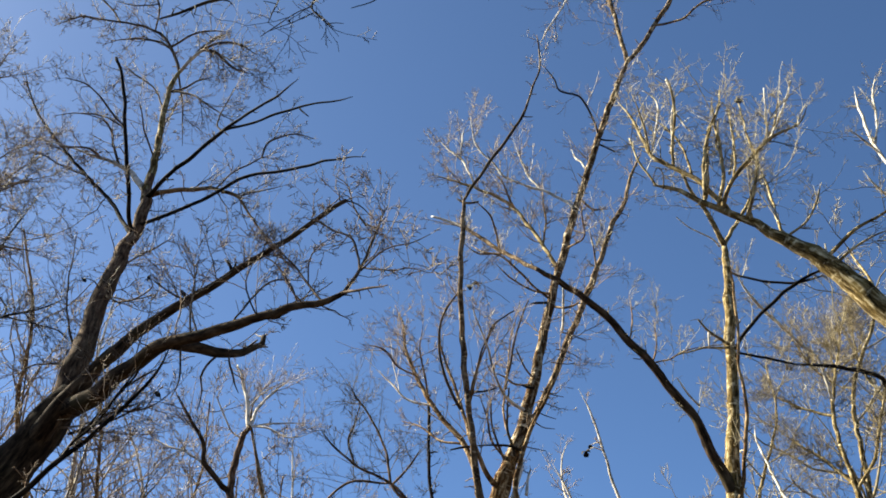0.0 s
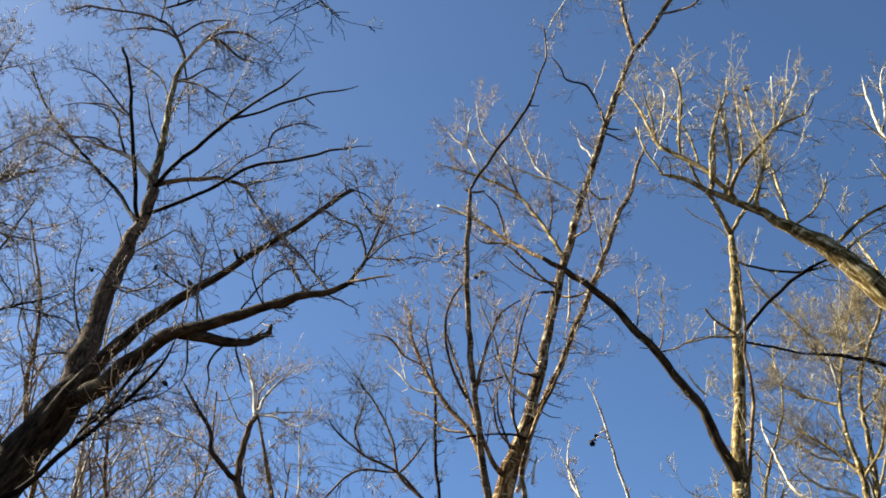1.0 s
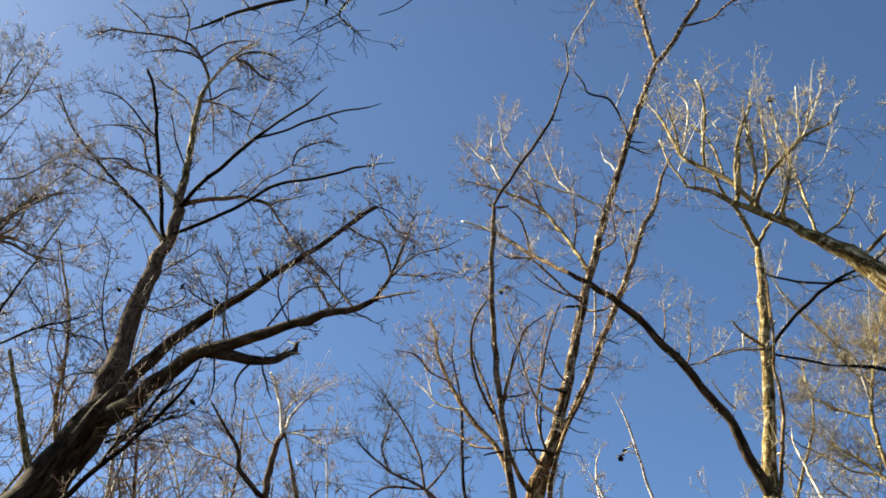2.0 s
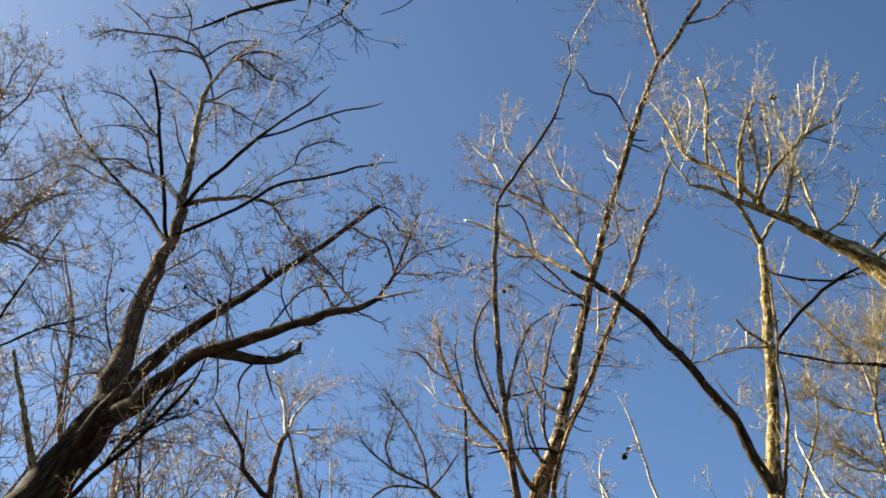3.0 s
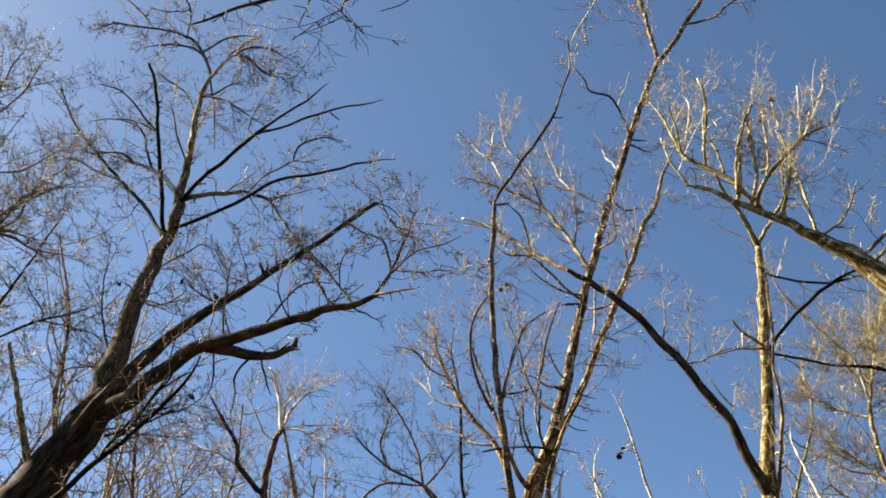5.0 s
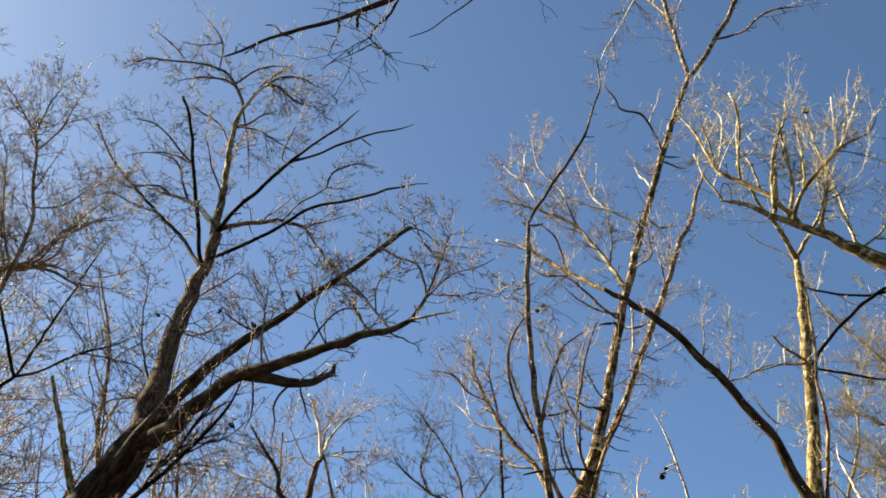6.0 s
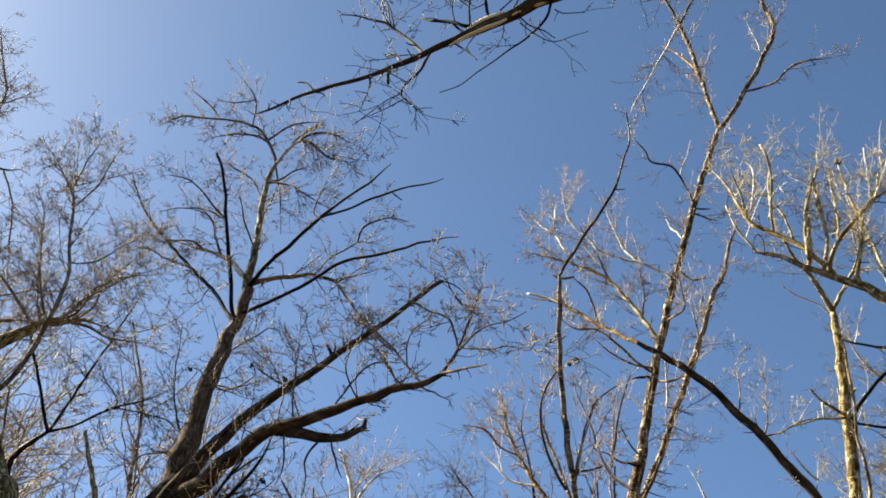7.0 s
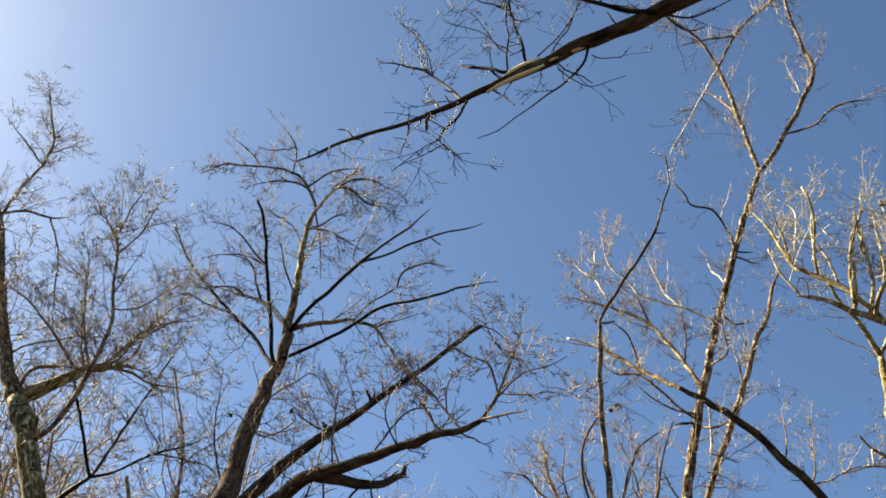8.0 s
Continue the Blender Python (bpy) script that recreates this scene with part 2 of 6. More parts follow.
def side_shoots(rng, pts, radii, each, length, low=0.2, spread=(32, 68)):
    """Starts, ways, lengths and radii of shoots that leave the given ones."""
    n, k = pts.shape[:2]
    who = np.repeat(np.arange(n), rng.poisson(each, n) if np.ndim(each) == 0 else each)
    u = rng.uniform(low, 1.0, len(who)) * (k - 1) * 0.999
    i, f = u.astype(int), (u % 1)[:, None]
    start = pts[who, i] * (1 - f) + pts[who, i + 1] * f
    way = unit(pts[who, i + 1] - pts[who, i])
    across = unit(np.cross(way, rng.normal(size=(len(who), 3))))
    ang = np.radians(rng.uniform(*spread, len(who)))[:, None]
    whole = np.linalg.norm(np.diff(pts, axis=1), axis=2).sum(1)[who]
    size = whole * rng.uniform(*length, len(who)) * (1.1 - 0.6 * u / (k - 1))
    r = radii[who, i] * rng.uniform(0.45, 0.75, len(who))
    return start, way * np.cos(ang) + across * np.sin(ang), size, r


def tube_arrays(pts, radii, sides=3):
    """Many equal tubes at once: vertices and faces."""
    n, k = pts.shape[:2]
    t = unit(np.gradient(pts, axis=1))
    one = unit(np.cross(t, np.array((0.37, 0.61, 0.7))))
    two = np.cross(t, one)
    ang = np.arange(sides) * 2 * np.pi / sides
    v = pts[:, :, None] + radii[:, :, None, None] * (np.cos(ang)[:, None] * one[:, :, None] + np.sin(ang)[:, None] * two[:, :, None])
    ids = np.arange(n * k * sides).reshape(n, k, sides)
    nxt = np.roll(ids, -1, 2)
    f = np.stack((ids[:, :-1], nxt[:, :-1], nxt[:, 1:], ids[:, 1:]), -1).reshape(-1, 4)
    return v.reshape(-1, 3), f


def joined(batches):
    verts, faces, n = [], [], 0
    for v, f in batches:
        verts.append(v)
        faces.append(f + n)
        n += len(v)
    return np.vstack(verts), np.vstack(faces)


def twig_mesh(name, batches, mat, parent, base, label=""):
    v, f = joined(batches)
    me = bpy.data.meshes.new(name)
    me.vertices.add(len(v))
    me.vertices.foreach_set("co", (v - base).astype(np.float32).ravel())
    me.loops.add(f.size)
    me.loops.foreach_set("vertex_index", f.astype(np.int32).ravel())
    me.polygons.add(len(f))
    me.polygons.foreach_set("loop_start", np.arange(0, f.size, 4, dtype=np.int32))
    me.polygons.foreach_set("loop_total", np.full(len(f), 4, np.int32))
    me.update(calc_edges=True)
    me.shade_smooth()
    me.materials.append(mat)
    ob = new(name, me)
    ob.parent = parent
    return tagged(ob, label, kind="stuff")


def sprout(rows, rng, density, reach, bushy=1.0):
    """Three orders of twigs along a limb's line, thickest where the limb is thin."""
    pts, r = rows[:, :3], rows[:, 3]
    seg = np.linalg.norm(np.diff(pts, axis=0), axis=1)
    total = seg.sum()
    n = rng.poisson(density * total * 3.4)
    if n == 0:
        return []
    u = rng.uniform(0.1, 1.0, n) ** 0.75
    at = np.searchsorted(np.r_[0, np.cumsum(seg)] / total, u).clip(1, len(pts) - 1)
    start = pts[at]
    way = unit(pts[at] - pts[at - 1])
    across = unit(np.cross(way, rng.normal(size=(n, 3))) + np.array((0, 0, 0.25)))
    ang = np.radians(rng.uniform(28, 74, n))[:, None]
    size = reach * 1.05 * rng.uniform(0.2, 1.0, n) ** 1.2 * (1.15 - 0.45 * u)
    first, fr = shoots(rng, start, way * np.cos(ang) + across * np.sin(ang), size, np.minimum(r[at] * 0.4, 0.0085) * rng.uniform(0.3, 1, n) + 0.002, 6, 0.16, 0.06)
    second, sr = shoots(rng, *side_shoots(rng, first, fr, 5.5 * bushy, (0.2, 0.58), 0.12, (28, 66)), 4, 0.16, 0.05)
    third, tr = shoots(rng, *side_shoots(rng, second, sr, 4.2 * bushy, (0.24, 0.62), 0.1, (26, 66)), 2, 0.15, 0.04)
    return [tube_arrays(first, fr, 3), tube_arrays(second, sr), tube_arrays(third, tr)]


def spurs(rows, rng):
    """Short snapped side twigs and buds along a limb."""
    pts, r = rows[:, :3], rows[:, 3]
    n = rng.poisson(0.06 * len(rows) * 3.2)
    if n == 0 or r.max() > 0.12:
        return []
    at = rng.integers(1, len(rows), n)
    way = unit(pts[at] - pts[at - 1])
    across = unit(np.cross(way, rng.normal(size=(n, 3))))
    size = rng.uniform(0.04, 0.15, n)
    line, radius = shoots(rng, pts[at], 0.5 * way + across, size + r[at], np.minimum(r[at] * 0.45, 0.011) * rng.uniform(0.5, 1, n) + 0.002, 2, 0.25, 0.05, 0.6)
    return [tube_arrays(line, radius, 4)]


class Tree:
    """One bare tree: an empty at its foot, a trunk, limbs with their branches, and each limb's spray of twigs."""

    def __init__(self, name, base, label, bark_mat, twig_mat, reach, seed, group="", bushy=1.0):
        self.root = tagged(new(name), label, "tree", group)
        self.root.empty_display_size = 0.3
        self.base = np.array(base, float)
        self.root.location = base
        self.bark, self.twig, self.reach, self.seed = bark_mat, twig_mat, reach, seed
        self.sprays, self.bushy = {}, bushy
        self.rng = np.random.default_rng(seed)

    def grow(self, kind, density, *nodes, of=None, skin=None, blunt=False, twigs=None):
        """A trunk, a limb, or a branch of the limb given."""
        self.seed += 1
        v, f, g, girth = sweep(nodes, self.seed, self.base, blunt)
        ob = mesh_object(kind, v, f, skin or self.bark, of or self.root, g, girth)
        holder = of or ob
        if density > 0:
            rows = along(nodes, 0.06)
            self.sprays.setdefault(holder.name, (holder, [], twigs or self.twig))[1].extend(sprout(rows, self.rng, density, self.reach, self.bushy))
        if kind == "limb" or density > 0:
            self.sprays.setdefault(holder.name, (holder, [], twigs or self.twig))[1].extend(spurs(along(nodes, 0.06), np.random.default_rng(self.seed + 40)))
        return ob

    def finish(self):
        for holder, batches, twig in self.sprays.values():
            if batches:
                twig_mesh("twig_spray", batches, twig, holder, self.base)
        return self.root


# ---------------------------------------------------------------- ground
def ground():
    bm = bmesh.new()
    rings = [0.0] + [0.7 * 1.22 ** i for i in range(42)]
    prev = None
    for r in rings:
        ring = []
        for k in range(48):
            x, y = r * math.cos(k * math.pi / 24), r * math.sin(k * math.pi / 24)
            z = 0.09 * noise.noise(Vector((x * 0.35, y * 0.35, 0))) * min(1, r / 3) + 0.5 * noise.noise(Vector((x * 0.03, y * 0.03, 5))) * min(1, r / 40)
            ring.append(bm.verts.new((x, y, z - 0.02)))
            if r == 0:
                break
        if prev:
            for k in range(48):
                m = (k + 1) % 48
                if len(prev) == 1:
                    bm.faces.new((prev[0], ring[k], ring[m]))
                else:
                    bm.faces.new((prev[k], ring[k], ring[m], prev[m]))
        prev = ring
    me = bpy.data.meshes.new("ground")
    bm.to_mesh(me)
    bm.free()
    me.shade_smooth()
    me.materials.append(LEAF_LITTER)
    tagged(new("ground", me), "forest floor covered with brown leaf litter", "ground", kind="structure")


ground()


def torn_strip(tree, limb, nodes, seed):
    """Bare split wood where the bark has been torn off a limb."""
    v, f, g, girth = sweep(nodes, seed, tree.base, True)
    mesh_object("torn_strip", v, f, TORN_WOOD, limb, g, girth, "pale split wood stripped of its bark")


def dry_leaf(tree, limb, tip, size, seed, leaves=6):
    """A withered clump of curled leaves that still hangs at the tip of a twig."""
    rng = np.random.default_rng(seed)
    bm = bmesh.new()
    for _ in range(leaves):
        turn = Euler(rng.uniform(-0.7, 0.7, 2).tolist() + [rng.uniform(0, 6.28)]).to_matrix()
        curl, wide = rng.uniform(1.2, 2.6), rng.uniform(0.25, 0.45)
        rows = []
        for i in range(6):
            u = i / 5
            half = size * wide * math.sin(math.pi * (0.08 + 0.84 * u))
            at = Vector((size * 0.35 * math.sin(curl * u), 0, -size * u))
            rows.append([[bm.verts.new(Vector(tip) - Vector(tree.base) + turn @ (at + Vector((lift + abs(w) * 0.5 * half, w * half, 0)))) for w in (-1, 0, 1)] for lift in (0, 0.004)])
        for i in range(5):
            for j in range(2):
                for k, flip in ((0, 1), (1, -1)):
                    a, b = rows[i][k], rows[i + 1][k]
                    bm.faces.new((a[j], a[j + 1], b[j + 1], b[j])[::flip])
            for j in (0, 2):
                bm.faces.new((rows[i][0][j], rows[i + 1][0][j], rows[i + 1][1][j], rows[i][1][j]))
    me = bpy.data.meshes.new("dry_leaf")
    bm.to_mesh(me)
    bm.free()
    me.materials.append(DRY_LEAF)
    me.shade_smooth()
    ob = new("dry_leaf", me)
    ob.parent = limb
    tagged(ob, "dark curled withered leaf")

# ---------------------------------------------------------------- the near trees

tree_a = Tree("leaning_tree", (-5.06, 8.3, 0), "large leafless tree with grey-brown bark, leaning, several broken limbs", BARK_GREY, TWIG_GREY, 0.86, 9282, bushy=0.95)
a0 = tree_a.grow("trunk", 0.08, (-5.06, 8.30, -0.20, 0.380), (-4.88, 8.38, 2.28, 0.304), (-4.52, 8.50, 4.57, 0.272), (-4.34, 8.62, 5.16, 0.248), (-4.18, 8.69, 5.64, 0.221), (-4.02, 8.74, 6.02, 0.201), (-3.91, 8.77, 6.32, 0.189), (-3.79, 8.80, 6.62, 0.118), skin=BARK_OLD_SHADED)
a1 = tree_a.grow("limb", 0.54, (-3.86, 8.78, 6.44, 0.111), (-3.91, 8.93, 6.83, 0.129), (-3.93, 9.04, 7.18, 0.127), (-3.94, 9.18, 7.67, 0.111), (-3.94, 9.37, 8.44, 0.100), (-3.90, 9.50, 9.00, 0.087), (-3.86, 9.58, 9.38, 0.077), (-3.88, 9.70, 9.99, 0.073), (-3.91, 9.78, 10.50, 0.040))
a1u = tree_a.grow("limb", 1.4, (-3.88, 9.70, 9.99, 0.061), (-3.96, 9.89, 10.94, 0.050), (-4.06, 10.06, 11.99, 0.043), (-4.09, 10.14, 12.62, 0.038), (-4.03, 10.20, 13.02, 0.026), skin=BARK_GOLD, twigs=TWIG_WARM)
a1l = tree_a.grow("limb", 3.41, (-4.03, 10.20, 13.02, 0.026), (-4.29, 10.36, 13.70, 0.026), (-4.61, 10.47, 14.23, 0.024), (-5.11, 10.60, 14.63, 0.018), (-5.67, 10.74, 14.91, 0.017), (-6.25, 10.87, 15.16, 0.015), (-6.71, 11.00, 15.08, 0.004), twigs=TWIG_WARM)
a1r = tree_a.grow("limb", 3.41, (-4.03, 10.20, 13.02, 0.026), (-3.83, 10.06, 13.16, 0.025), (-3.65, 9.97, 13.27, 0.022), (-3.32, 9.85, 12.98, 0.016), (-2.92, 9.70, 12.56, 0.009), (-2.40, 9.50, 12.18, 0.004), skin=BARK_PALE, twigs=TWIG_WARM)
a2 = tree_a.grow("limb", 0.93, (-4.05, 8.73, 5.94, 0.105), (-3.69, 8.50, 6.33, 0.099), (-3.46, 8.39, 6.59, 0.076), (-3.25, 8.29, 6.76, 0.064), (-2.95, 8.16, 6.99, 0.053), (-2.49, 7.97, 7.20, 0.043), (-2.06, 7.76, 7.38, 0.035), (-1.51, 7.47, 7.56, 0.026), (-1.14, 7.25, 7.71, 0.022), (-0.93, 7.13, 7.76, 0.022), skin=BARK_OLD_SHADED, blunt=True)
a3 = tree_a.grow("limb", 1.4, (-3.92, 8.77, 6.29, 0.131), (-3.47, 8.38, 6.26, 0.101), (-3.15, 8.09, 6.31, 0.081), (-2.82, 7.80, 6.37, 0.070), (-2.54, 7.57, 6.39, 0.064), (-2.24, 7.37, 6.35, 0.054), (-1.95, 7.19, 6.32, 0.048), (-1.41, 6.88, 6.29, 0.038), (-0.95, 6.65, 6.26, 0.027), (-0.78, 6.57, 6.30, 0.016), skin=BARK_OLD_SHADED)
tree_a.grow("branch", 0.78, (-0.84, 6.59, 6.29, 0.013), (-0.60, 6.33, 6.15, 0.010), (-0.42, 6.09, 6.01, 0.004), of=a3)
a3b = tree_a.grow("limb", 3.1, (-0.81, 6.58, 6.29, 0.017), (-0.71, 6.74, 6.62, 0.015), (-0.65, 6.85, 6.93, 0.014), (-0.59, 6.97, 7.28, 0.011), (-0.52, 7.08, 7.65, 0.004))
a3c = tree_a.grow("limb", 1.86, (-2.42, 7.49, 6.37, 0.058), (-2.27, 7.69, 6.47, 0.055), (-2.10, 7.87, 6.50, 0.047), (-1.93, 8.06, 6.65, 0.038), (-1.80, 8.22, 6.82, 0.031), (-1.79, 8.29, 6.96, 0.024), skin=BARK_OLD_SHADED, blunt=True)
tree_a.grow("branch", 2.33, (-1.00, 6.68, 6.27, 0.011), (-1.17, 6.88, 6.60, 0.011), (-1.31, 7.02, 6.87, 0.009), (-1.55, 7.19, 7.25, 0.008), (-1.69, 7.28, 7.47, 0.004), of=a3)
tree_a.grow("branch", 2.48, (-0.71, 6.74, 6.62, 0.011), (-0.76, 6.84, 6.89, 0.011), (-0.82, 6.91, 7.13, 0.011), (-1.01, 7.00, 7.29, 0.009), (-1.15, 7.08, 7.44, 0.008), (-1.28, 7.14, 7.54, 0.004), of=a3b)
tree_a.grow("branch", 2.02, (-0.70, 6.74, 6.63, 0.008), (-0.55, 6.62, 6.72, 0.009), (-0.43, 6.55, 6.75, 0.007), (-0.23, 6.43, 6.71, 0.005), (-0.10, 6.34, 6.71, 0.003), of=a3b)
tree_a.grow("branch", 2.02, (-0.70, 6.76, 6.68, 0.008), (-0.42, 6.51, 6.46, 0.007), (-0.27, 6.37, 6.38, 0.005), (-0.02, 6.06, 6.09, 0.003), of=a3b)
tree_a.grow("branch", 2.48, (-1.84, 7.12, 6.31, 0.010), (-1.78, 7.36, 6.74, 0.009), (-1.68, 7.48, 6.99, 0.010), (-1.56, 7.55, 7.12, 0.008), (-1.35, 7.62, 7.17, 0.004), of=a3)
tree_a.grow("branch", 2.79, (-2.24, 7.37, 6.35, 0.010), (-2.31, 7.46, 6.65, 0.010), (-2.36, 7.56, 7.05, 0.008), (-2.39, 7.67, 7.47, 0.004), of=a3)
tree_a.grow("branch", 2.48, (-0.59, 6.97, 7.28, 0.009), (-0.73, 7.07, 7.44, 0.010), (-0.86, 7.18, 7.74, 0.008), (-0.94, 7.28, 8.08, 0.006), (-1.11, 7.37, 8.31, 0.004), of=a3b)
tree_a.grow("branch", 1.86, (-1.16, 6.87, 6.58, 0.007), (-1.15, 6.72, 6.71, 0.007), (-1.08, 6.63, 6.79, 0.005), (-0.98, 6.57, 6.83, 0.004), of=a3)
tree_a.grow("branch", 0.23, (-2.37, 7.55, 6.40, 0.010), (-2.32, 7.48, 6.13, 0.009), (-2.29, 7.41, 5.90, 0.007), (-2.31, 7.35, 5.74, 0.004), of=a3c)
tree_a.grow("branch", 0.23, (-2.10, 7.87, 6.50, 0.012), (-2.22, 7.95, 6.42, 0.012), (-2.26, 7.99, 6.31, 0.010), (-2.24, 8.03, 6.20, 0.008), (-2.26, 8.07, 6.02, 0.004), of=a3c)
tree_a.grow("branch", 0.23, (-2.03, 7.95, 6.56, 0.009), (-1.92, 7.76, 6.21, 0.010), (-1.81, 7.65, 5.96, 0.004), of=a3c)
a4 = tree_a.grow("limb", 1.4, (-4.36, 8.61, 5.10, 0.038), (-3.91, 8.38, 5.25, 0.031), (-3.49, 8.14, 5.49, 0.026), (-3.13, 7.96, 5.71, 0.020), (-2.83, 7.81, 5.94, 0.017), (-2.58, 7.68, 6.19, 0.013), (-2.49, 7.61, 6.39, 0.004), skin=BARK_BACKLIT)
tree_a.grow("branch", 1.4, (-3.53, 8.17, 5.47, 0.013), (-3.34, 8.04, 5.64, 0.012), (-3.11, 7.92, 5.83, 0.012), (-2.92, 7.78, 6.01, 0.010), (-2.68, 7.57, 6.27, 0.004), of=a4, skin=BARK_BACKLIT)
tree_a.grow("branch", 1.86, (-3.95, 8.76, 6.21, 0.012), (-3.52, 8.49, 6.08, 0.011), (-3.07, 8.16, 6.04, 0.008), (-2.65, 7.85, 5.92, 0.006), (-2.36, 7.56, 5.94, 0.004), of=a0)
tree_a.grow("limb", 0, (-3.87, 9.60, 9.47, 0.025), (-3.49, 9.41, 9.47, 0.024), (-2.80, 9.09, 9.56, 0.022), (-2.39, 8.87, 9.64, 0.020), (-1.83, 8.59, 9.51, 0.018), (-1.32, 8.29, 9.37, 0.014), (-0.86, 8.00, 9.16, 0.004), skin=BARK_BACKLIT)
a7 = tree_a.grow("limb", 0, (-3.88, 9.70, 9.99, 0.031), (-3.51, 9.34, 10.11, 0.028), (-3.09, 9.02, 10.20, 0.025), (-2.77, 8.75, 10.28, 0.024), (-2.44, 8.49, 10.27, 0.018), (-1.97, 8.08, 10.23, 0.014), (-1.68, 7.80, 10.21, 0.004), skin=BARK_BACKLIT)
tree_a.grow("branch", 0, (-2.75, 8.73, 10.28, 0.016), (-2.45, 8.58, 10.22, 0.015), (-1.94, 8.35, 10.23, 0.015), (-1.57, 8.19, 10.20, 0.012), (-1.29, 8.05, 10.10, 0.010), (-1.05, 7.93, 10.05, 0.004), of=a7, skin=BARK_BACKLIT)
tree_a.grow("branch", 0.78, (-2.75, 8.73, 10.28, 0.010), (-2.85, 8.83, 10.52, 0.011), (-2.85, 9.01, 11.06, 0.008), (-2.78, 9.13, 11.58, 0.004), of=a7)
a8 = tree_a.grow("limb", 0.78, (-3.87, 9.56, 9.28, 0.028), (-3.91, 9.38, 9.49, 0.028), (-3.94, 9.17, 9.87, 0.028), (-4.03, 8.94, 10.43, 0.025), (-4.11, 8.78, 10.99, 0.023), (-4.22, 8.70, 11.38, 0.020), (-4.30, 8.66, 11.55, 0.024), skin=BARK_BACKLIT, blunt=True)
tree_a.grow("branch", 1.86, (-4.05, 8.91, 10.54, 0.013), (-4.25, 8.79, 10.74, 0.014), (-4.41, 8.71, 10.91, 0.011), (-4.59, 8.62, 11.03, 0.011), (-4.80, 8.51, 11.01, 0.004), of=a8)
tree_a.grow("branch", 2.17, (-4.04, 8.91, 10.51, 0.010), (-4.46, 9.13, 10.95, 0.012), (-4.90, 9.30, 11.19, 0.009), (-5.29, 9.41, 11.25, 0.004), of=a8)
a9 = tree_a.grow("limb", 2.02, (-3.87, 9.56, 9.28, 0.028), (-4.11, 9.75, 9.66, 0.029), (-4.49, 10.02, 10.27, 0.026), (-5.01, 10.28, 10.93, 0.025), (-5.73, 10.58, 11.88, 0.023), (-6.24, 10.74, 12.59, 0.017), (-6.66, 10.88, 13.37, 0.013), (-6.88, 10.96, 13.89, 0.004), skin=BARK_BACKLIT)
tree_a.grow("branch", 2.17, (-5.01, 10.28, 10.93, 0.011), (-5.51, 10.45, 11.30, 0.013), (-5.97, 10.59, 11.66, 0.010), (-6.27, 10.68, 11.71, 0.004), of=a9)
tree_a.grow("branch", 2.48, (-3.89, 9.72, 10.12, 0.045), (-4.16, 9.86, 10.55, 0.042), (-4.43, 9.97, 10.85, 0.031), (-4.79, 10.09, 11.10, 0.020), (-5.55, 10.35, 11.62, 0.013), (-6.35, 10.62, 12.10, 0.004), of=a1, skin=BARK_PALE)
a11 = tree_a.grow("limb", 2.79, (-3.88, 9.71, 10.07, 0.041), (-3.64, 9.64, 10.07, 0.033), (-3.40, 9.58, 10.05, 0.030), (-2.97, 9.48, 9.99, 0.025), (-2.60, 9.40, 9.78, 0.020), (-2.37, 9.33, 9.39, 0.013), (-2.16, 9.26, 9.05, 0.010), (-2.00, 9.21, 8.73, 0.004), skin=BARK_RED)
tree_a.grow("branch", 1.86, (-4.08, 10.12, 12.50, 0.017), (-3.63, 9.85, 12.13, 0.015), (-3.23, 9.63, 11.64, 0.012), (-2.82, 9.42, 11.15, 0.004), of=a1u)
tree_a.grow("branch", 1.86, (-4.06, 10.06, 11.99, 0.014), (-4.41, 10.32, 12.78, 0.013), (-4.90, 10.54, 13.38, 0.014), (-5.18, 10.66, 13.72, 0.004), of=a1u)
tree_a.grow("branch", 2.02, (-3.93, 9.06, 7.23, 0.015), (-4.08, 9.14, 7.46, 0.014), (-4.28, 9.26, 7.92, 0.012), (-4.42, 9.38, 8.44, 0.010), (-4.50, 9.48, 8.94, 0.008), (-4.57, 9.56, 9.36, 0.004), of=a1)
tree_a.grow("branch", 1.55, (-3.94, 9.32, 8.25, 0.014), (-3.69, 9.07, 7.94, 0.012), (-3.46, 8.88, 7.81, 0.010), (-3.10, 8.62, 7.72, 0.004), of=a1)
tree_a.grow("branch", 2.33, (-4.04, 10.19, 12.96, 0.015), (-4.01, 10.59, 12.66, 0.013), (-3.99, 10.89, 12.11, 0.004), of=a1u)
tree_a.grow("branch", 2.48, (-3.96, 9.88, 10.89, 0.013), (-4.05, 9.50, 11.09, 0.012), (-4.02, 8.98, 11.20, 0.004), of=a1u)
tree_a.grow("branch", 0, (-2.06, 7.76, 7.38, 0.013), (-2.14, 7.89, 7.55, 0.012), (-2.21, 7.96, 7.67, 0.011), of=a2, skin=BARK_BACKLIT, blunt=True)
tree_a.grow("branch", 2.17, (-2.51, 7.98, 7.19, 0.011), (-2.60, 7.81, 7.13, 0.010), (-2.69, 7.68, 7.13, 0.008), (-2.78, 7.58, 7.16, 0.004), of=a2)
tree_a.grow("branch", 2.48, (-3.92, 8.97, 6.97, 0.013), (-4.31, 9.39, 7.32, 0.012), (-4.73, 9.75, 7.52, 0.010), (-4.98, 9.97, 7.52, 0.004), of=a1)
tree_a.grow("branch", 0, (-3.94, 9.30, 8.17, 0.009), (-4.02, 9.19, 8.29, 0.008), (-4.11, 9.10, 8.29, 0.004), of=a1)
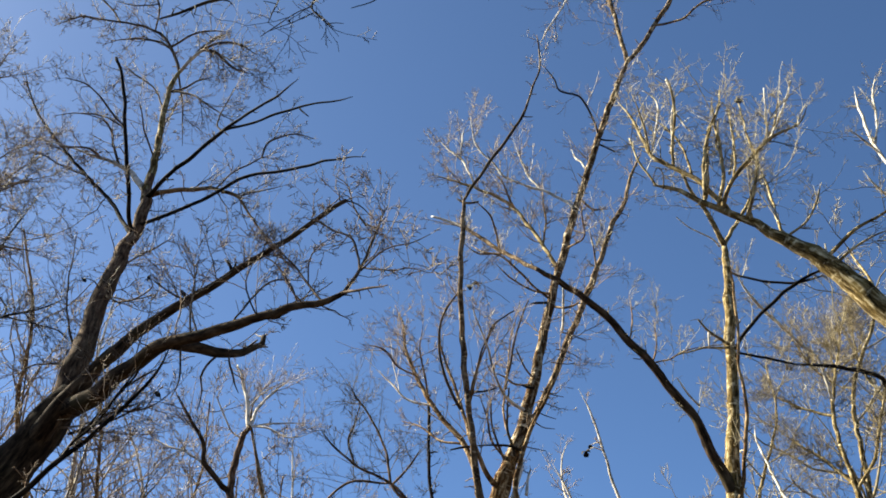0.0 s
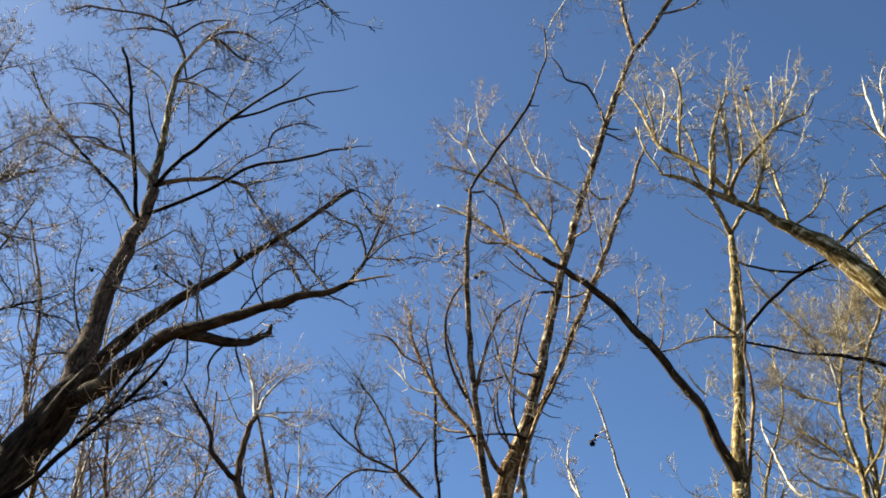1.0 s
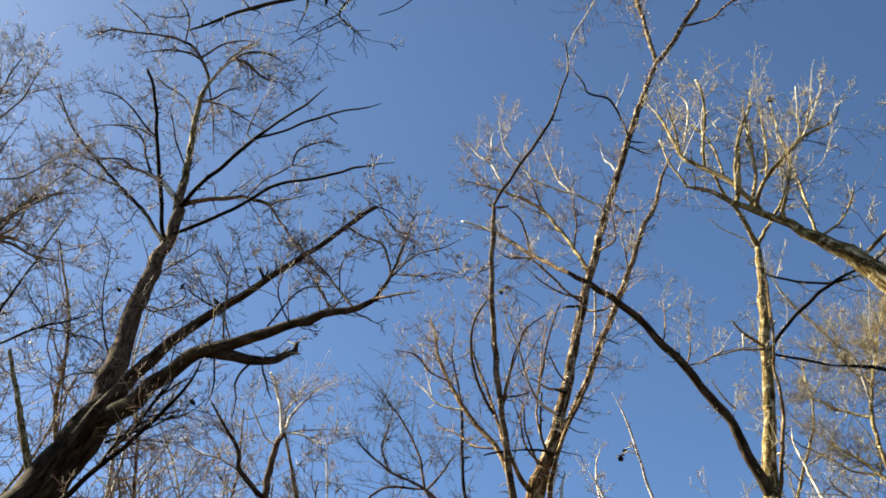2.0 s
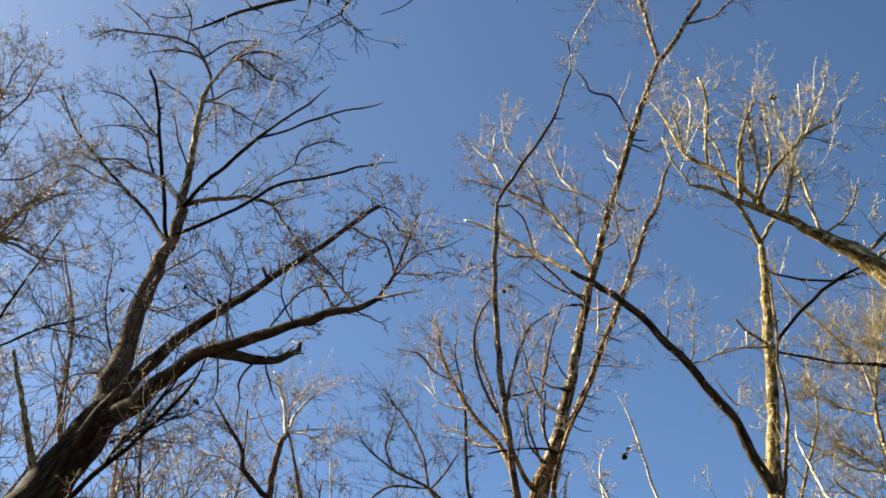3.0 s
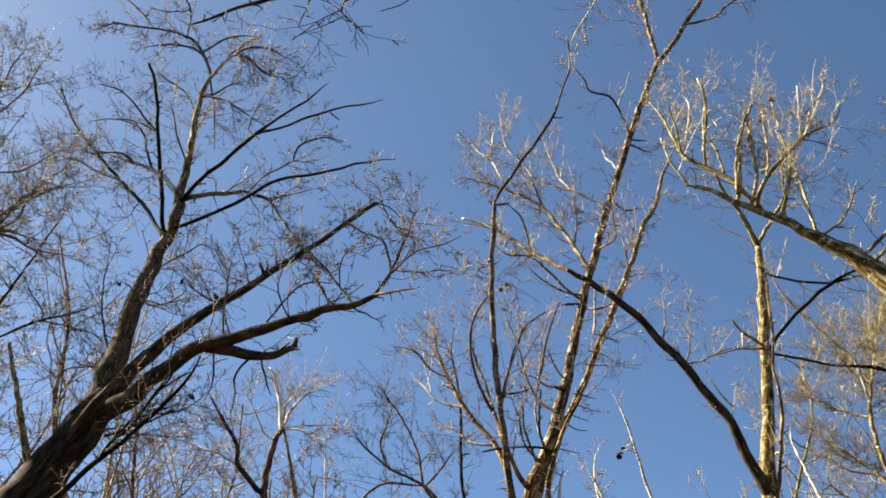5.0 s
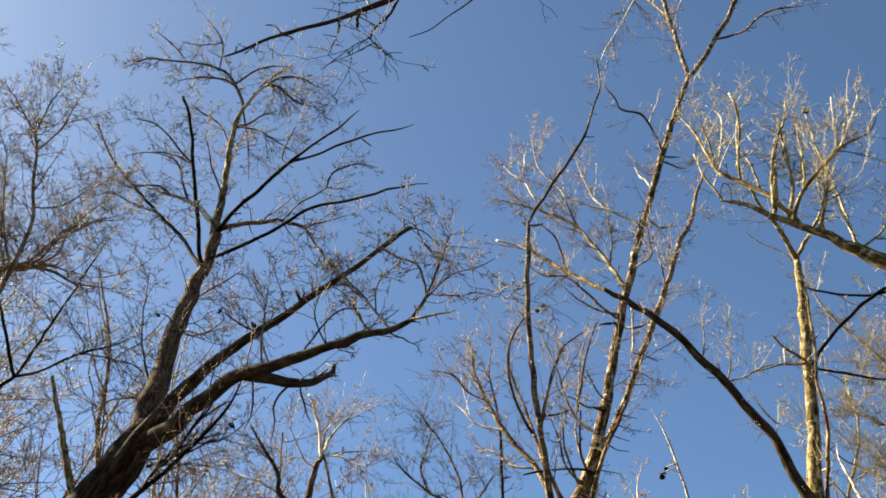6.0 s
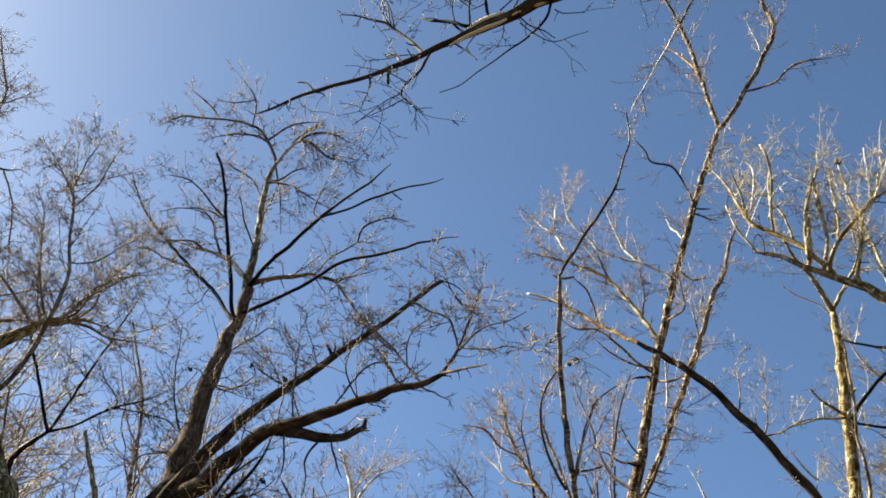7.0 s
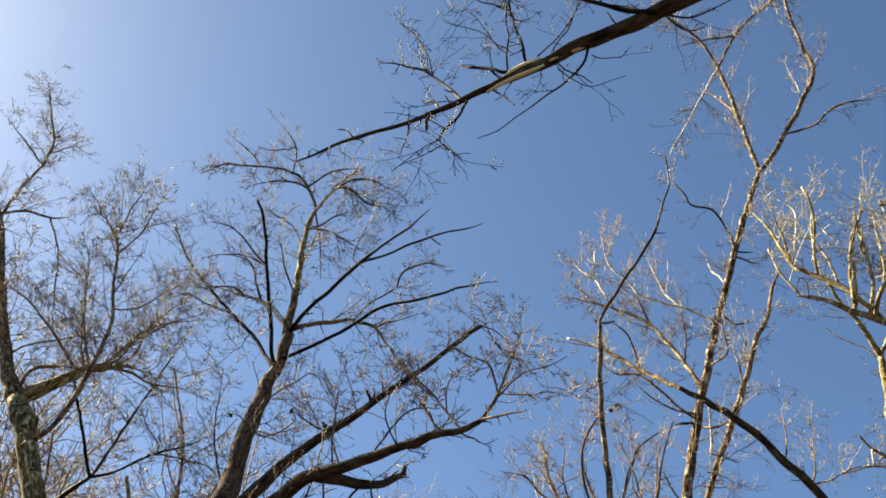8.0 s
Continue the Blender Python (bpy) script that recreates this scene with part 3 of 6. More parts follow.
tree_a.grow("branch", 0, (-3.94, 9.31, 8.21, 0.009), (-3.51, 8.92, 7.86, 0.010), (-3.26, 8.70, 7.75, 0.009), (-3.11, 8.53, 7.76, 0.007), (-3.12, 8.41, 7.81, 0.004), of=a1)
tree_a.grow("branch", 0, (-2.51, 7.71, 5.93, 0.005), (-2.50, 7.64, 5.93, 0.005), (-2.51, 7.61, 5.95, 0.004), of=a0)
tree_a.grow("branch", 1.24, (-2.16, 7.32, 6.34, 0.009), (-2.34, 7.54, 6.77, 0.008), (-2.43, 7.60, 6.94, 0.006), (-2.47, 7.62, 7.04, 0.004), of=a3)
tree_a.grow("branch", 1.24, (-5.42, 10.68, 14.78, 0.014), (-5.63, 10.79, 15.19, 0.015), (-5.94, 10.88, 15.63, 0.016), (-6.32, 10.98, 16.12, 0.004), of=a1l)
tree_a.grow("branch", 0.93, (-4.71, 10.50, 14.31, 0.013), (-4.68, 10.38, 14.68, 0.015), (-4.73, 10.32, 14.91, 0.015), (-4.98, 10.20, 15.29, 0.004), of=a1l)
tree_a.grow("branch", 0.78, (-4.71, 10.34, 14.83, 0.010), (-5.11, 10.43, 14.91, 0.011), (-5.53, 10.54, 15.17, 0.004), of=a1l)
tree_a.grow("branch", 1.86, (-1.57, 6.97, 6.30, 0.008), (-1.63, 6.85, 6.36, 0.007), (-1.67, 6.74, 6.51, 0.007), (-1.61, 6.67, 6.70, 0.004), of=a3)
tree_a.grow("branch", 1.86, (-1.20, 6.78, 6.28, 0.008), (-1.36, 6.99, 6.70, 0.007), (-1.51, 7.14, 6.99, 0.008), (-1.72, 7.28, 7.23, 0.004), of=a3)
tree_a.grow("branch", 2.17, (-2.93, 9.47, 9.97, 0.012), (-2.79, 9.62, 10.37, 0.011), (-2.58, 9.74, 10.69, 0.011), (-2.29, 9.87, 11.01, 0.004), of=a11)
tree_a.grow("branch", 2.17, (-2.60, 9.40, 9.78, 0.012), (-2.28, 9.22, 9.72, 0.010), (-1.96, 9.00, 9.61, 0.004), of=a11)
tree_a.grow("branch", 2.02, (-3.93, 9.40, 8.55, 0.012), (-3.79, 9.59, 8.94, 0.011), (-3.60, 9.76, 9.25, 0.011), (-3.46, 9.90, 9.54, 0.004), of=a1)
tree_a.grow("branch", 1.55, (-4.08, 10.12, 12.50, 0.017), (-3.84, 10.02, 12.44, 0.016), (-3.59, 9.87, 12.45, 0.013), (-3.34, 9.72, 12.37, 0.004), of=a1u)
tree_a.grow("branch", 2.48, (-2.47, 9.79, 10.82, 0.013), (-2.37, 9.69, 11.03, 0.014), (-2.04, 9.59, 11.08, 0.011), (-1.71, 9.49, 10.89, 0.004), of=a11)
tree_a.grow("branch", 2.17, (-4.47, 9.98, 10.88, 0.019), (-4.68, 10.09, 11.35, 0.018), (-4.80, 10.17, 11.71, 0.016), (-5.05, 10.27, 12.07, 0.013), (-5.39, 10.38, 12.29, 0.004), of=a1)
tree_a.grow("branch", 2.48, (-4.79, 10.09, 11.10, 0.017), (-4.92, 9.92, 11.14, 0.015), (-5.10, 9.79, 11.02, 0.012), (-5.32, 9.69, 10.93, 0.004), of=a1)
tree_a.grow("branch", 2.17, (-4.01, 9.97, 11.46, 0.016), (-4.03, 10.18, 11.94, 0.013), (-4.04, 10.34, 12.40, 0.013), (-4.01, 10.47, 12.79, 0.004), of=a1u)
tree_a.grow("branch", 2.17, (-3.65, 9.97, 13.27, 0.026), (-3.42, 9.89, 13.09, 0.025), (-3.25, 9.84, 12.87, 0.022), (-3.04, 9.77, 12.59, 0.016), (-2.73, 9.67, 12.38, 0.004), of=a1r, twigs=TWIG_WARM)
tree_a.grow("branch", 2.02, (-3.81, 10.05, 13.17, 0.021), (-3.78, 10.14, 13.47, 0.020), (-3.65, 10.29, 13.89, 0.017), (-3.52, 10.45, 14.23, 0.004), of=a1r, twigs=TWIG_WARM)
tree_a.grow("branch", 2.02, (-3.64, 9.96, 13.26, 0.021), (-3.41, 9.89, 13.33, 0.019), (-3.05, 9.82, 13.18, 0.016), (-2.77, 9.76, 12.90, 0.004), of=a1r, twigs=TWIG_WARM)
tree_a.grow("branch", 2.17, (-4.30, 10.36, 13.73, 0.019), (-4.65, 10.51, 14.09, 0.018), (-5.09, 10.65, 14.33, 0.018), (-5.49, 10.76, 14.41, 0.004), of=a1l, twigs=TWIG_WARM)
tree_a.grow("branch", 2.17, (-4.34, 10.37, 13.78, 0.019), (-4.05, 10.26, 13.91, 0.017), (-3.71, 10.14, 13.90, 0.014), (-3.29, 9.97, 13.66, 0.004), of=a1l, twigs=TWIG_WARM)
tree_a.grow("branch", 0, (-2.08, 7.76, 7.39, 0.020), (-2.09, 7.73, 7.43, 0.016), (-2.12, 7.70, 7.48, 0.011), of=a2, skin=BARK_BACKLIT, blunt=True)
tree_a.grow("branch", 0, (-2.08, 7.76, 7.40, 0.017), (-2.05, 7.74, 7.42, 0.014), (-2.04, 7.72, 7.45, 0.011), of=a2, skin=BARK_BACKLIT, blunt=True)
tree_a.grow("branch", 0, (-1.72, 8.26, 10.20, 0.011), (-1.65, 8.23, 10.08, 0.009), (-1.59, 8.20, 10.00, 0.007), of=a7, skin=BARK_BACKLIT, blunt=True)
tree_a.grow("branch", 0.5, (-3.64, 8.50, 5.67, 0.017), (-3.33, 8.26, 5.93, 0.014), (-3.05, 8.06, 6.12, 0.012), (-2.86, 7.91, 6.27, 0.010), (-2.76, 7.80, 6.42, 0.008), of=a0, skin=BARK_BACKLIT)
tree_a.grow("branch", 0.5, (-3.60, 8.55, 6.02, 0.015), (-3.22, 8.30, 6.00, 0.011), (-2.98, 8.14, 5.99, 0.009), (-2.79, 8.00, 6.00, 0.007), of=a0, skin=BARK_BACKLIT)
tree_a.grow("branch", 0.3, (-3.59, 8.50, 5.78, 0.013), (-3.24, 8.25, 6.07, 0.010), (-2.94, 8.05, 6.27, 0.008), (-2.67, 7.90, 6.35, 0.007), of=a0, skin=BARK_OLD_SHADED)
dry_leaf(tree_a, a1, (-4.11, 9.10, 8.29), 0.05, 143)
dry_leaf(tree_a, a1, (-3.12, 8.41, 7.81), 0.055, 148)
dry_leaf(tree_a, a0, (-2.51, 7.61, 5.95), 0.05, 143)
dry_leaf(tree_a, a3, (-2.47, 7.62, 7.04), 0.045, 138)
tree_a.finish()

tree_b = Tree("forked_tree", (0.18, 12.0, 0), "tall leafless tree with red-brown bark forking low into many stems", BARK_RED, TWIG_RED, 1.04, 8596)
b0 = tree_b.grow("trunk", 0, (0.18, 12.00, -0.20, 0.227), (0.30, 12.00, 2.92, 0.181), (0.55, 12.00, 5.85, 0.162), (0.67, 12.00, 6.54, 0.139), (0.73, 12.00, 6.85, 0.125), (0.80, 12.00, 7.16, 0.121), (0.90, 12.00, 7.44, 0.076))
b1 = tree_b.grow("limb", 1.2, (0.86, 12.00, 7.32, 0.092), (1.02, 12.07, 7.73, 0.097), (1.21, 12.15, 8.38, 0.083), (1.43, 12.24, 9.27, 0.070), (1.68, 12.34, 10.35, 0.067), (1.92, 12.41, 11.18, 0.063), (2.26, 12.51, 12.33, 0.060), (2.71, 12.62, 13.74, 0.056), (3.10, 12.71, 14.90, 0.056), (3.58, 12.80, 16.20, 0.037), skin=BARK_FLECK)
b1l = tree_b.grow("limb", 2.3, (3.58, 12.80, 16.20, 0.042), (3.60, 13.01, 17.19, 0.044), (3.57, 13.19, 18.34, 0.042), (3.52, 13.35, 19.88, 0.045), (3.46, 13.40, 20.57, 0.033), skin=BARK_FLECK)
b1la = tree_b.grow("limb", 3.1, (3.46, 13.40, 20.57, 0.031), (4.07, 13.73, 22.19, 0.031), (4.65, 13.91, 23.27, 0.032), (5.40, 14.07, 24.34, 0.028), (6.12, 14.20, 25.88, 0.004), skin=BARK_FLECK)
tree_b.grow("limb", 3.1, (3.46, 13.40, 20.57, 0.035), (3.19, 13.16, 21.21, 0.034), (2.85, 13.01, 21.62, 0.030), (2.54, 12.90, 21.97, 0.025), (2.19, 12.80, 22.24, 0.004), skin=BARK_FLECK)
tree_b.grow("branch", 1.8, (3.46, 13.40, 20.57, 0.027), (2.88, 13.27, 19.22, 0.023), (2.47, 13.19, 18.27, 0.018), (2.15, 13.13, 17.55, 0.017), (1.96, 13.10, 17.09, 0.004), of=b1l, skin=BARK_PALE)
tree_b.grow("branch", 1.8, (4.13, 13.74, 22.29, 0.028), (3.73, 13.65, 22.13, 0.026), (3.23, 13.56, 21.93, 0.021), (2.73, 13.44, 21.59, 0.004), of=b1la)
b1r = tree_b.grow("limb", 2.3, (3.58, 12.80, 16.20, 0.045), (3.98, 12.70, 16.76, 0.046), (4.28, 12.63, 17.26, 0.047), (4.67, 12.54, 17.93, 0.045), (5.07, 12.46, 18.82, 0.043), (5.02, 12.39, 19.56, 0.036), (4.93, 12.31, 20.54, 0.033), (4.96, 12.26, 21.38, 0.029), (5.05, 12.20, 22.37, 0.004), skin=BARK_FLECK)
tree_b.grow("branch", 1.35, (4.19, 12.65, 17.11, 0.023), (4.69, 12.43, 17.05, 0.021), (4.98, 12.31, 17.25, 0.021), (5.27, 12.21, 17.37, 0.021), (5.82, 12.05, 17.25, 0.004), of=b1r)
tree_b.grow("branch", 1.8, (3.57, 13.19, 18.34, 0.021), (3.48, 13.45, 19.19, 0.023), (3.27, 13.71, 19.98, 0.019), (3.07, 13.89, 20.48, 0.004), of=b1l)
b2 = tree_b.grow("limb", 0.6, (0.60, 12.00, 6.12, 0.053), (0.50, 11.83, 6.58, 0.052), (0.45, 11.72, 6.95, 0.048), (0.40, 11.61, 7.34, 0.046), (0.34, 11.46, 7.91, 0.040), (0.28, 11.26, 8.66, 0.039), (0.25, 11.06, 9.45, 0.037), (0.28, 10.84, 10.27, 0.035), (0.30, 10.70, 10.84, 0.026), skin=BARK_BROWN)
b2t = tree_b.grow("limb", 0.1, (0.30, 10.70, 10.84, 0.023), (0.49, 10.61, 11.14, 0.023), (0.84, 10.49, 11.69, 0.023), (1.20, 10.37, 12.22, 0.021), (1.28, 10.33, 12.45, 0.019), skin=BARK_OLD_SHADED)
tree_b.grow("branch", 0.45, (1.20, 10.37, 12.22, 0.0195), (1.35, 10.29, 12.68, 0.017), (1.49, 10.21, 13.10, 0.0155), (1.50, 10.14, 13.54, 0.013), (1.48, 10.10, 13.76, 0.004), of=b2t, skin=BARK_FLECK)
tree_b.grow("branch", 0, (0.30, 10.71, 10.81, 0.018), (0.40, 10.76, 10.85, 0.017), (0.52, 10.81, 10.92, 0.015), of=b2, blunt=True)
b3 = tree_b.grow("limb", 2.25, (0.46, 11.74, 6.88, 0.040), (0.41, 11.87, 7.26, 0.042), (0.29, 11.98, 7.64, 0.037), (0.06, 12.09, 8.00, 0.034), (-0.18, 12.21, 8.42, 0.032), (-0.38, 12.33, 8.90, 0.028), (-0.54, 12.44, 9.40, 0.024), (-0.60, 12.55, 9.93, 0.016), (-0.74, 12.64, 10.36, 0.004))
tree_b.grow("branch", 1.5, (-0.13, 12.19, 8.33, 0.016), (-0.50, 12.34, 8.53, 0.015), (-0.76, 12.48, 8.89, 0.012), (-0.94, 12.59, 9.15, 0.004), of=b3, skin=BARK_PALE)
tree_b.grow("branch", 2.25, (-0.38, 12.33, 8.90, 0.014), (-0.62, 12.07, 8.89, 0.012), (-0.81, 11.81, 9.01, 0.012), (-1.11, 11.53, 8.93, 0.004), of=b3)
tree_b.grow("branch", 0.3, (0.76, 12.00, 7.00, 0.041), (0.58, 11.84, 7.12, 0.034), (0.48, 11.71, 7.29, 0.030), (0.41, 11.62, 7.46, 0.023), (0.37, 11.50, 7.68, 0.004), of=b0)
tree_b.grow("limb", 2.1, (0.39, 11.59, 7.42, 0.023), (0.26, 11.91, 8.12, 0.024), (0.16, 12.09, 8.62, 0.020), (0.00, 12.26, 9.24, 0.015), (-0.04, 12.37, 9.75, 0.015), (0.05, 12.44, 10.16, 0.013), (0.23, 12.49, 10.47, 0.004))
tree_b.grow("limb", 2.7, (-0.18, 12.21, 8.42, 0.018), (-0.25, 11.95, 8.63, 0.014), (-0.31, 11.60, 8.88, 0.011), (-0.27, 11.21, 9.04, 0.004))
b5 = tree_b.grow("limb", 1.65, (1.16, 12.13, 8.21, 0.027), (0.87, 11.74, 8.22, 0.022), (0.71, 11.42, 8.36, 0.016), (0.59, 11.10, 8.61, 0.014), (0.45, 10.87, 8.90, 0.011), (0.39, 10.73, 9.17, 0.004), skin=BARK_PALE)
tree_b.grow("branch", 1.5, (0.98, 12.05, 7.62, 0.015), (0.88, 12.17, 7.95, 0.014), (0.87, 12.32, 8.48, 0.015), (0.94, 12.47, 9.03, 0.012), (1.04, 12.66, 9.74, 0.010), (1.19, 12.85, 10.45, 0.004), of=b1)
tree_b.grow("branch", 1.8, (0.90, 12.02, 7.42, 0.017), (0.65, 11.75, 7.56, 0.016), (0.58, 11.46, 7.75, 0.013), (0.48, 11.12, 7.89, 0.004), of=b1)
tree_b.grow("branch", 1.5, (0.34, 11.46, 7.91, 0.015), (0.43, 11.30, 8.25, 0.014), (0.55, 11.13, 8.58, 0.011), (0.67, 10.96, 8.83, 0.004), of=b2)
tree_b.grow("branch", 0.6, (1.29, 12.18, 8.69, 0.016), (1.02, 12.05, 8.60, 0.017), (0.86, 11.94, 8.67, 0.014), (0.74, 11.88, 8.68, 0.004), of=b1)
b6 = tree_b.grow("limb", 1.2, (1.05, 12.08, 7.82, 0.038), (1.34, 12.32, 8.34, 0.043), (1.60, 12.53, 8.92, 0.047), (2.00, 12.82, 9.95, 0.049), (2.32, 13.02, 10.78, 0.048), (2.65, 13.19, 11.66, 0.044), (3.02, 13.34, 12.65, 0.043), (3.25, 13.41, 13.10, 0.037), (3.49, 13.50, 13.86, 0.030), (3.79, 13.58, 14.61, 0.004), skin=BARK_BROWN)
b7 = tree_b.grow("limb", 2.85, (1.83, 12.38, 10.85, 0.033), (1.59, 12.70, 11.73, 0.032), (1.26, 13.00, 12.62, 0.030), (1.04, 13.14, 12.98, 0.028), (0.61, 13.37, 13.45, 0.025), (0.20, 13.57, 13.80, 0.019), (-0.22, 13.78, 14.16, 0.004), skin=BARK_GOLD)
tree_b.grow("branch", 2.4, (1.26, 13.00, 12.62, 0.019), (1.11, 12.80, 12.84, 0.018), (1.02, 12.70, 13.01, 0.014), (0.88, 12.60, 13.12, 0.004), of=b7)
tree_b.grow("branch", 2.4, (0.61, 13.37, 13.45, 0.017), (0.38, 13.69, 14.41, 0.019), (0.12, 13.88, 14.89, 0.016), (-0.12, 14.07, 15.43, 0.004), of=b7, skin=BARK_PALE)
tree_b.grow("branch", 2.4, (0.34, 13.72, 14.48, 0.015), (0.38, 14.01, 15.24, 0.016), (0.45, 14.22, 15.84, 0.004), of=b7, skin=BARK_PALE)
tree_b.grow("branch", 1.05, (1.68, 12.34, 10.35, 0.020), (1.32, 12.14, 10.32, 0.016), (1.01, 11.93, 10.38, 0.012), (0.79, 11.74, 10.50, 0.004), of=b1)
tree_b.grow("branch", 0.9, (2.81, 12.64, 14.03, 0.020), (2.68, 12.48, 14.41, 0.019), (2.48, 12.36, 14.76, 0.019), (2.12, 12.26, 14.81, 0.015), (2.04, 12.21, 15.05, 0.015), (1.85, 12.14, 15.35, 0.004), of=b1, skin=BARK_BACKLIT)
tree_b.grow("branch", 1.8, (2.23, 12.50, 12.21, 0.024), (1.96, 12.61, 12.55, 0.024), (1.69, 12.68, 12.79, 0.024), (1.42, 12.75, 12.98, 0.021), (1.09, 12.83, 13.25, 0.021), (0.88, 12.90, 13.67, 0.018), (0.60, 12.99, 14.21, 0.015), (0.50, 13.10, 15.14, 0.004), of=b1, skin=BARK_PALE)
tree_b.grow("limb", 0.75, (0.60, 12.00, 6.16, 0.038), (0.94, 11.78, 6.56, 0.036), (0.92, 11.66, 6.89, 0.033), (1.00, 11.54, 7.22, 0.029), (1.15, 11.41, 7.59, 0.025), (1.35, 11.28, 7.94, 0.021), (1.45, 11.20, 8.18, 0.004))
tree_b.grow("branch", 2.25, (1.96, 12.42, 11.29, 0.018), (2.21, 12.08, 11.26, 0.013), (2.20, 11.84, 11.41, 0.013), (2.13, 11.52, 11.60, 0.004), of=b1)
tree_b.grow("branch", 2.4, (0.29, 11.98, 7.64, 0.017), (-0.02, 12.19, 7.79, 0.014), (-0.30, 12.43, 8.13, 0.012), (-0.59, 12.68, 8.36, 0.004), of=b3)
tree_b.grow("branch", 1.95, (2.30, 12.52, 12.47, 0.019), (2.62, 12.95, 12.58, 0.018), (2.95, 13.32, 12.96, 0.004), of=b1)
tree_b.grow("branch", 0.45, (1.63, 12.32, 10.14, 0.020), (1.81, 12.16, 9.97, 0.018), (1.96, 12.03, 9.93, 0.015), (2.06, 11.92, 9.97, 0.004), of=b1)
tree_b.grow("branch", 1.8, (1.69, 12.68, 12.79, 0.016), (1.49, 12.85, 13.30, 0.018), (1.40, 12.94, 13.80, 0.015), (1.33, 12.98, 14.12, 0.004), of=b1, skin=BARK_PALE)
tree_b.grow("branch", 0.9, (2.50, 12.57, 13.11, 0.019), (2.44, 12.64, 13.40, 0.018), (2.36, 12.69, 13.53, 0.018), (2.30, 12.77, 13.85, 0.004), of=b1, skin=BARK_PALE)
tree_b.grow("branch", 2.4, (1.64, 12.64, 11.56, 0.018), (1.74, 12.75, 12.12, 0.017), (1.73, 12.83, 12.56, 0.014), (1.74, 12.94, 13.17, 0.004), of=b7)
tree_b.grow("branch", 0.9, (1.66, 12.33, 10.25, 0.020), (1.36, 12.22, 10.44, 0.019), (1.15, 12.14, 10.68, 0.019), (0.86, 12.05, 10.89, 0.016), (0.55, 11.99, 10.88, 0.013), (0.31, 11.93, 11.06, 0.004), of=b1)
tree_b.grow("branch", 0.45, (1.64, 12.32, 10.19, 0.022), (1.44, 12.26, 10.14, 0.021), (1.29, 12.22, 10.07, 0.004), of=b1, skin=BARK_BACKLIT)
tree_b.grow("branch", 0.15, (2.79, 12.64, 13.97, 0.017), (2.94, 12.55, 13.86, 0.015), (3.05, 12.44, 13.73, 0.004), of=b1, skin=BARK_BACKLIT)
tree_b.grow("branch", 0.15, (2.75, 12.63, 13.86, 0.017), (2.92, 12.51, 13.60, 0.015), (3.10, 12.43, 13.44, 0.004), of=b1, skin=BARK_BACKLIT)
tree_b.grow("branch", 0.15, (3.08, 13.36, 12.76, 0.020), (3.11, 13.26, 12.74, 0.018), (3.17, 13.16, 12.68, 0.004), of=b6, skin=BARK_BACKLIT)
tree_b.grow("branch", 0, (0.30, 10.71, 10.81, 0.018), (0.24, 10.77, 10.91, 0.017), (0.20, 10.81, 10.98, 0.004), of=b2, skin=BARK_BACKLIT)
tree_b.grow("branch", 0.6, (0.24, 11.62, 7.97, 0.023), (0.14, 11.57, 8.15, 0.021), (0.03, 11.50, 8.40, 0.020), (-0.04, 11.40, 8.78, 0.017), (-0.02, 11.31, 9.17, 0.015), (0.08, 11.25, 9.40, 0.013), (0.22, 11.20, 9.58, 0.012), of=b2, skin=BARK_OLD_SHADED)
tree_b.grow("branch", 0.5, (0.33, 11.66, 7.82, 0.019), (0.39, 11.50, 8.19, 0.017), (0.49, 11.33, 8.56, 0.014), (0.67, 11.15, 8.96, 0.012), (0.84, 11.06, 9.08, 0.010), (0.97, 11.00, 9.13, 0.010), of=b2, skin=BARK_OLD_SHADED)
tree_b.grow("branch", 0.5, (0.86, 11.75, 8.35, 0.020), (0.88, 11.70, 8.47, 0.019), (0.96, 11.57, 8.83, 0.016), (1.10, 11.39, 9.30, 0.012), (1.20, 11.30, 9.51, 0.010), of=b5, skin=BARK_GREY)
tree_b.grow("branch", 0, (1.28, 12.10, 8.57, 0.020), (1.18, 12.03, 8.54, 0.017), (1.10, 11.96, 8.54, 0.014), of=b1, skin=BARK_BACKLIT, blunt=True)
tree_b.grow("branch", 0.6, (1.28, 12.15, 8.77, 0.016), (1.22, 12.10, 8.83, 0.015), (1.13, 12.00, 8.94, 0.013), (1.05, 11.90, 9.08, 0.010), of=b1, skin=BARK_GREY)
tree_b.grow("branch", 0, (0.32, 11.55, 8.20, 0.019), (0.55, 11.40, 8.12, 0.014), (0.71, 11.30, 8.11, 0.011), of=b2, skin=BARK_BACKLIT)
tree_b.grow("branch", 0.3, (1.04, 11.95, 7.54, 0.019), (0.91, 11.89, 7.56, 0.017), (0.69, 11.80, 7.54, 0.013), (0.46, 11.70, 7.48, 0.009), of=b0, skin=BARK_BACKLIT)
tree_b.grow("branch", 0, (0.39, 11.75, 7.49, 0.019), (0.28, 11.69, 7.45, 0.016), (0.10, 11.60, 7.37, 0.011), of=b3, skin=BARK_BACKLIT)
tree_b.grow("branch", 1.2, (1.32, 12.05, 8.34, 0.010), (1.46, 12.03, 8.27, 0.008), (1.62, 12.00, 8.19, 0.005), of=b1, skin=BARK_GREY)
tree_b.grow("branch", 1.2, (1.10, 12.05, 7.65, 0.010), (1.26, 12.02, 7.59, 0.007), (1.38, 12.00, 7.55, 0.005), of=b1, skin=BARK_GREY)
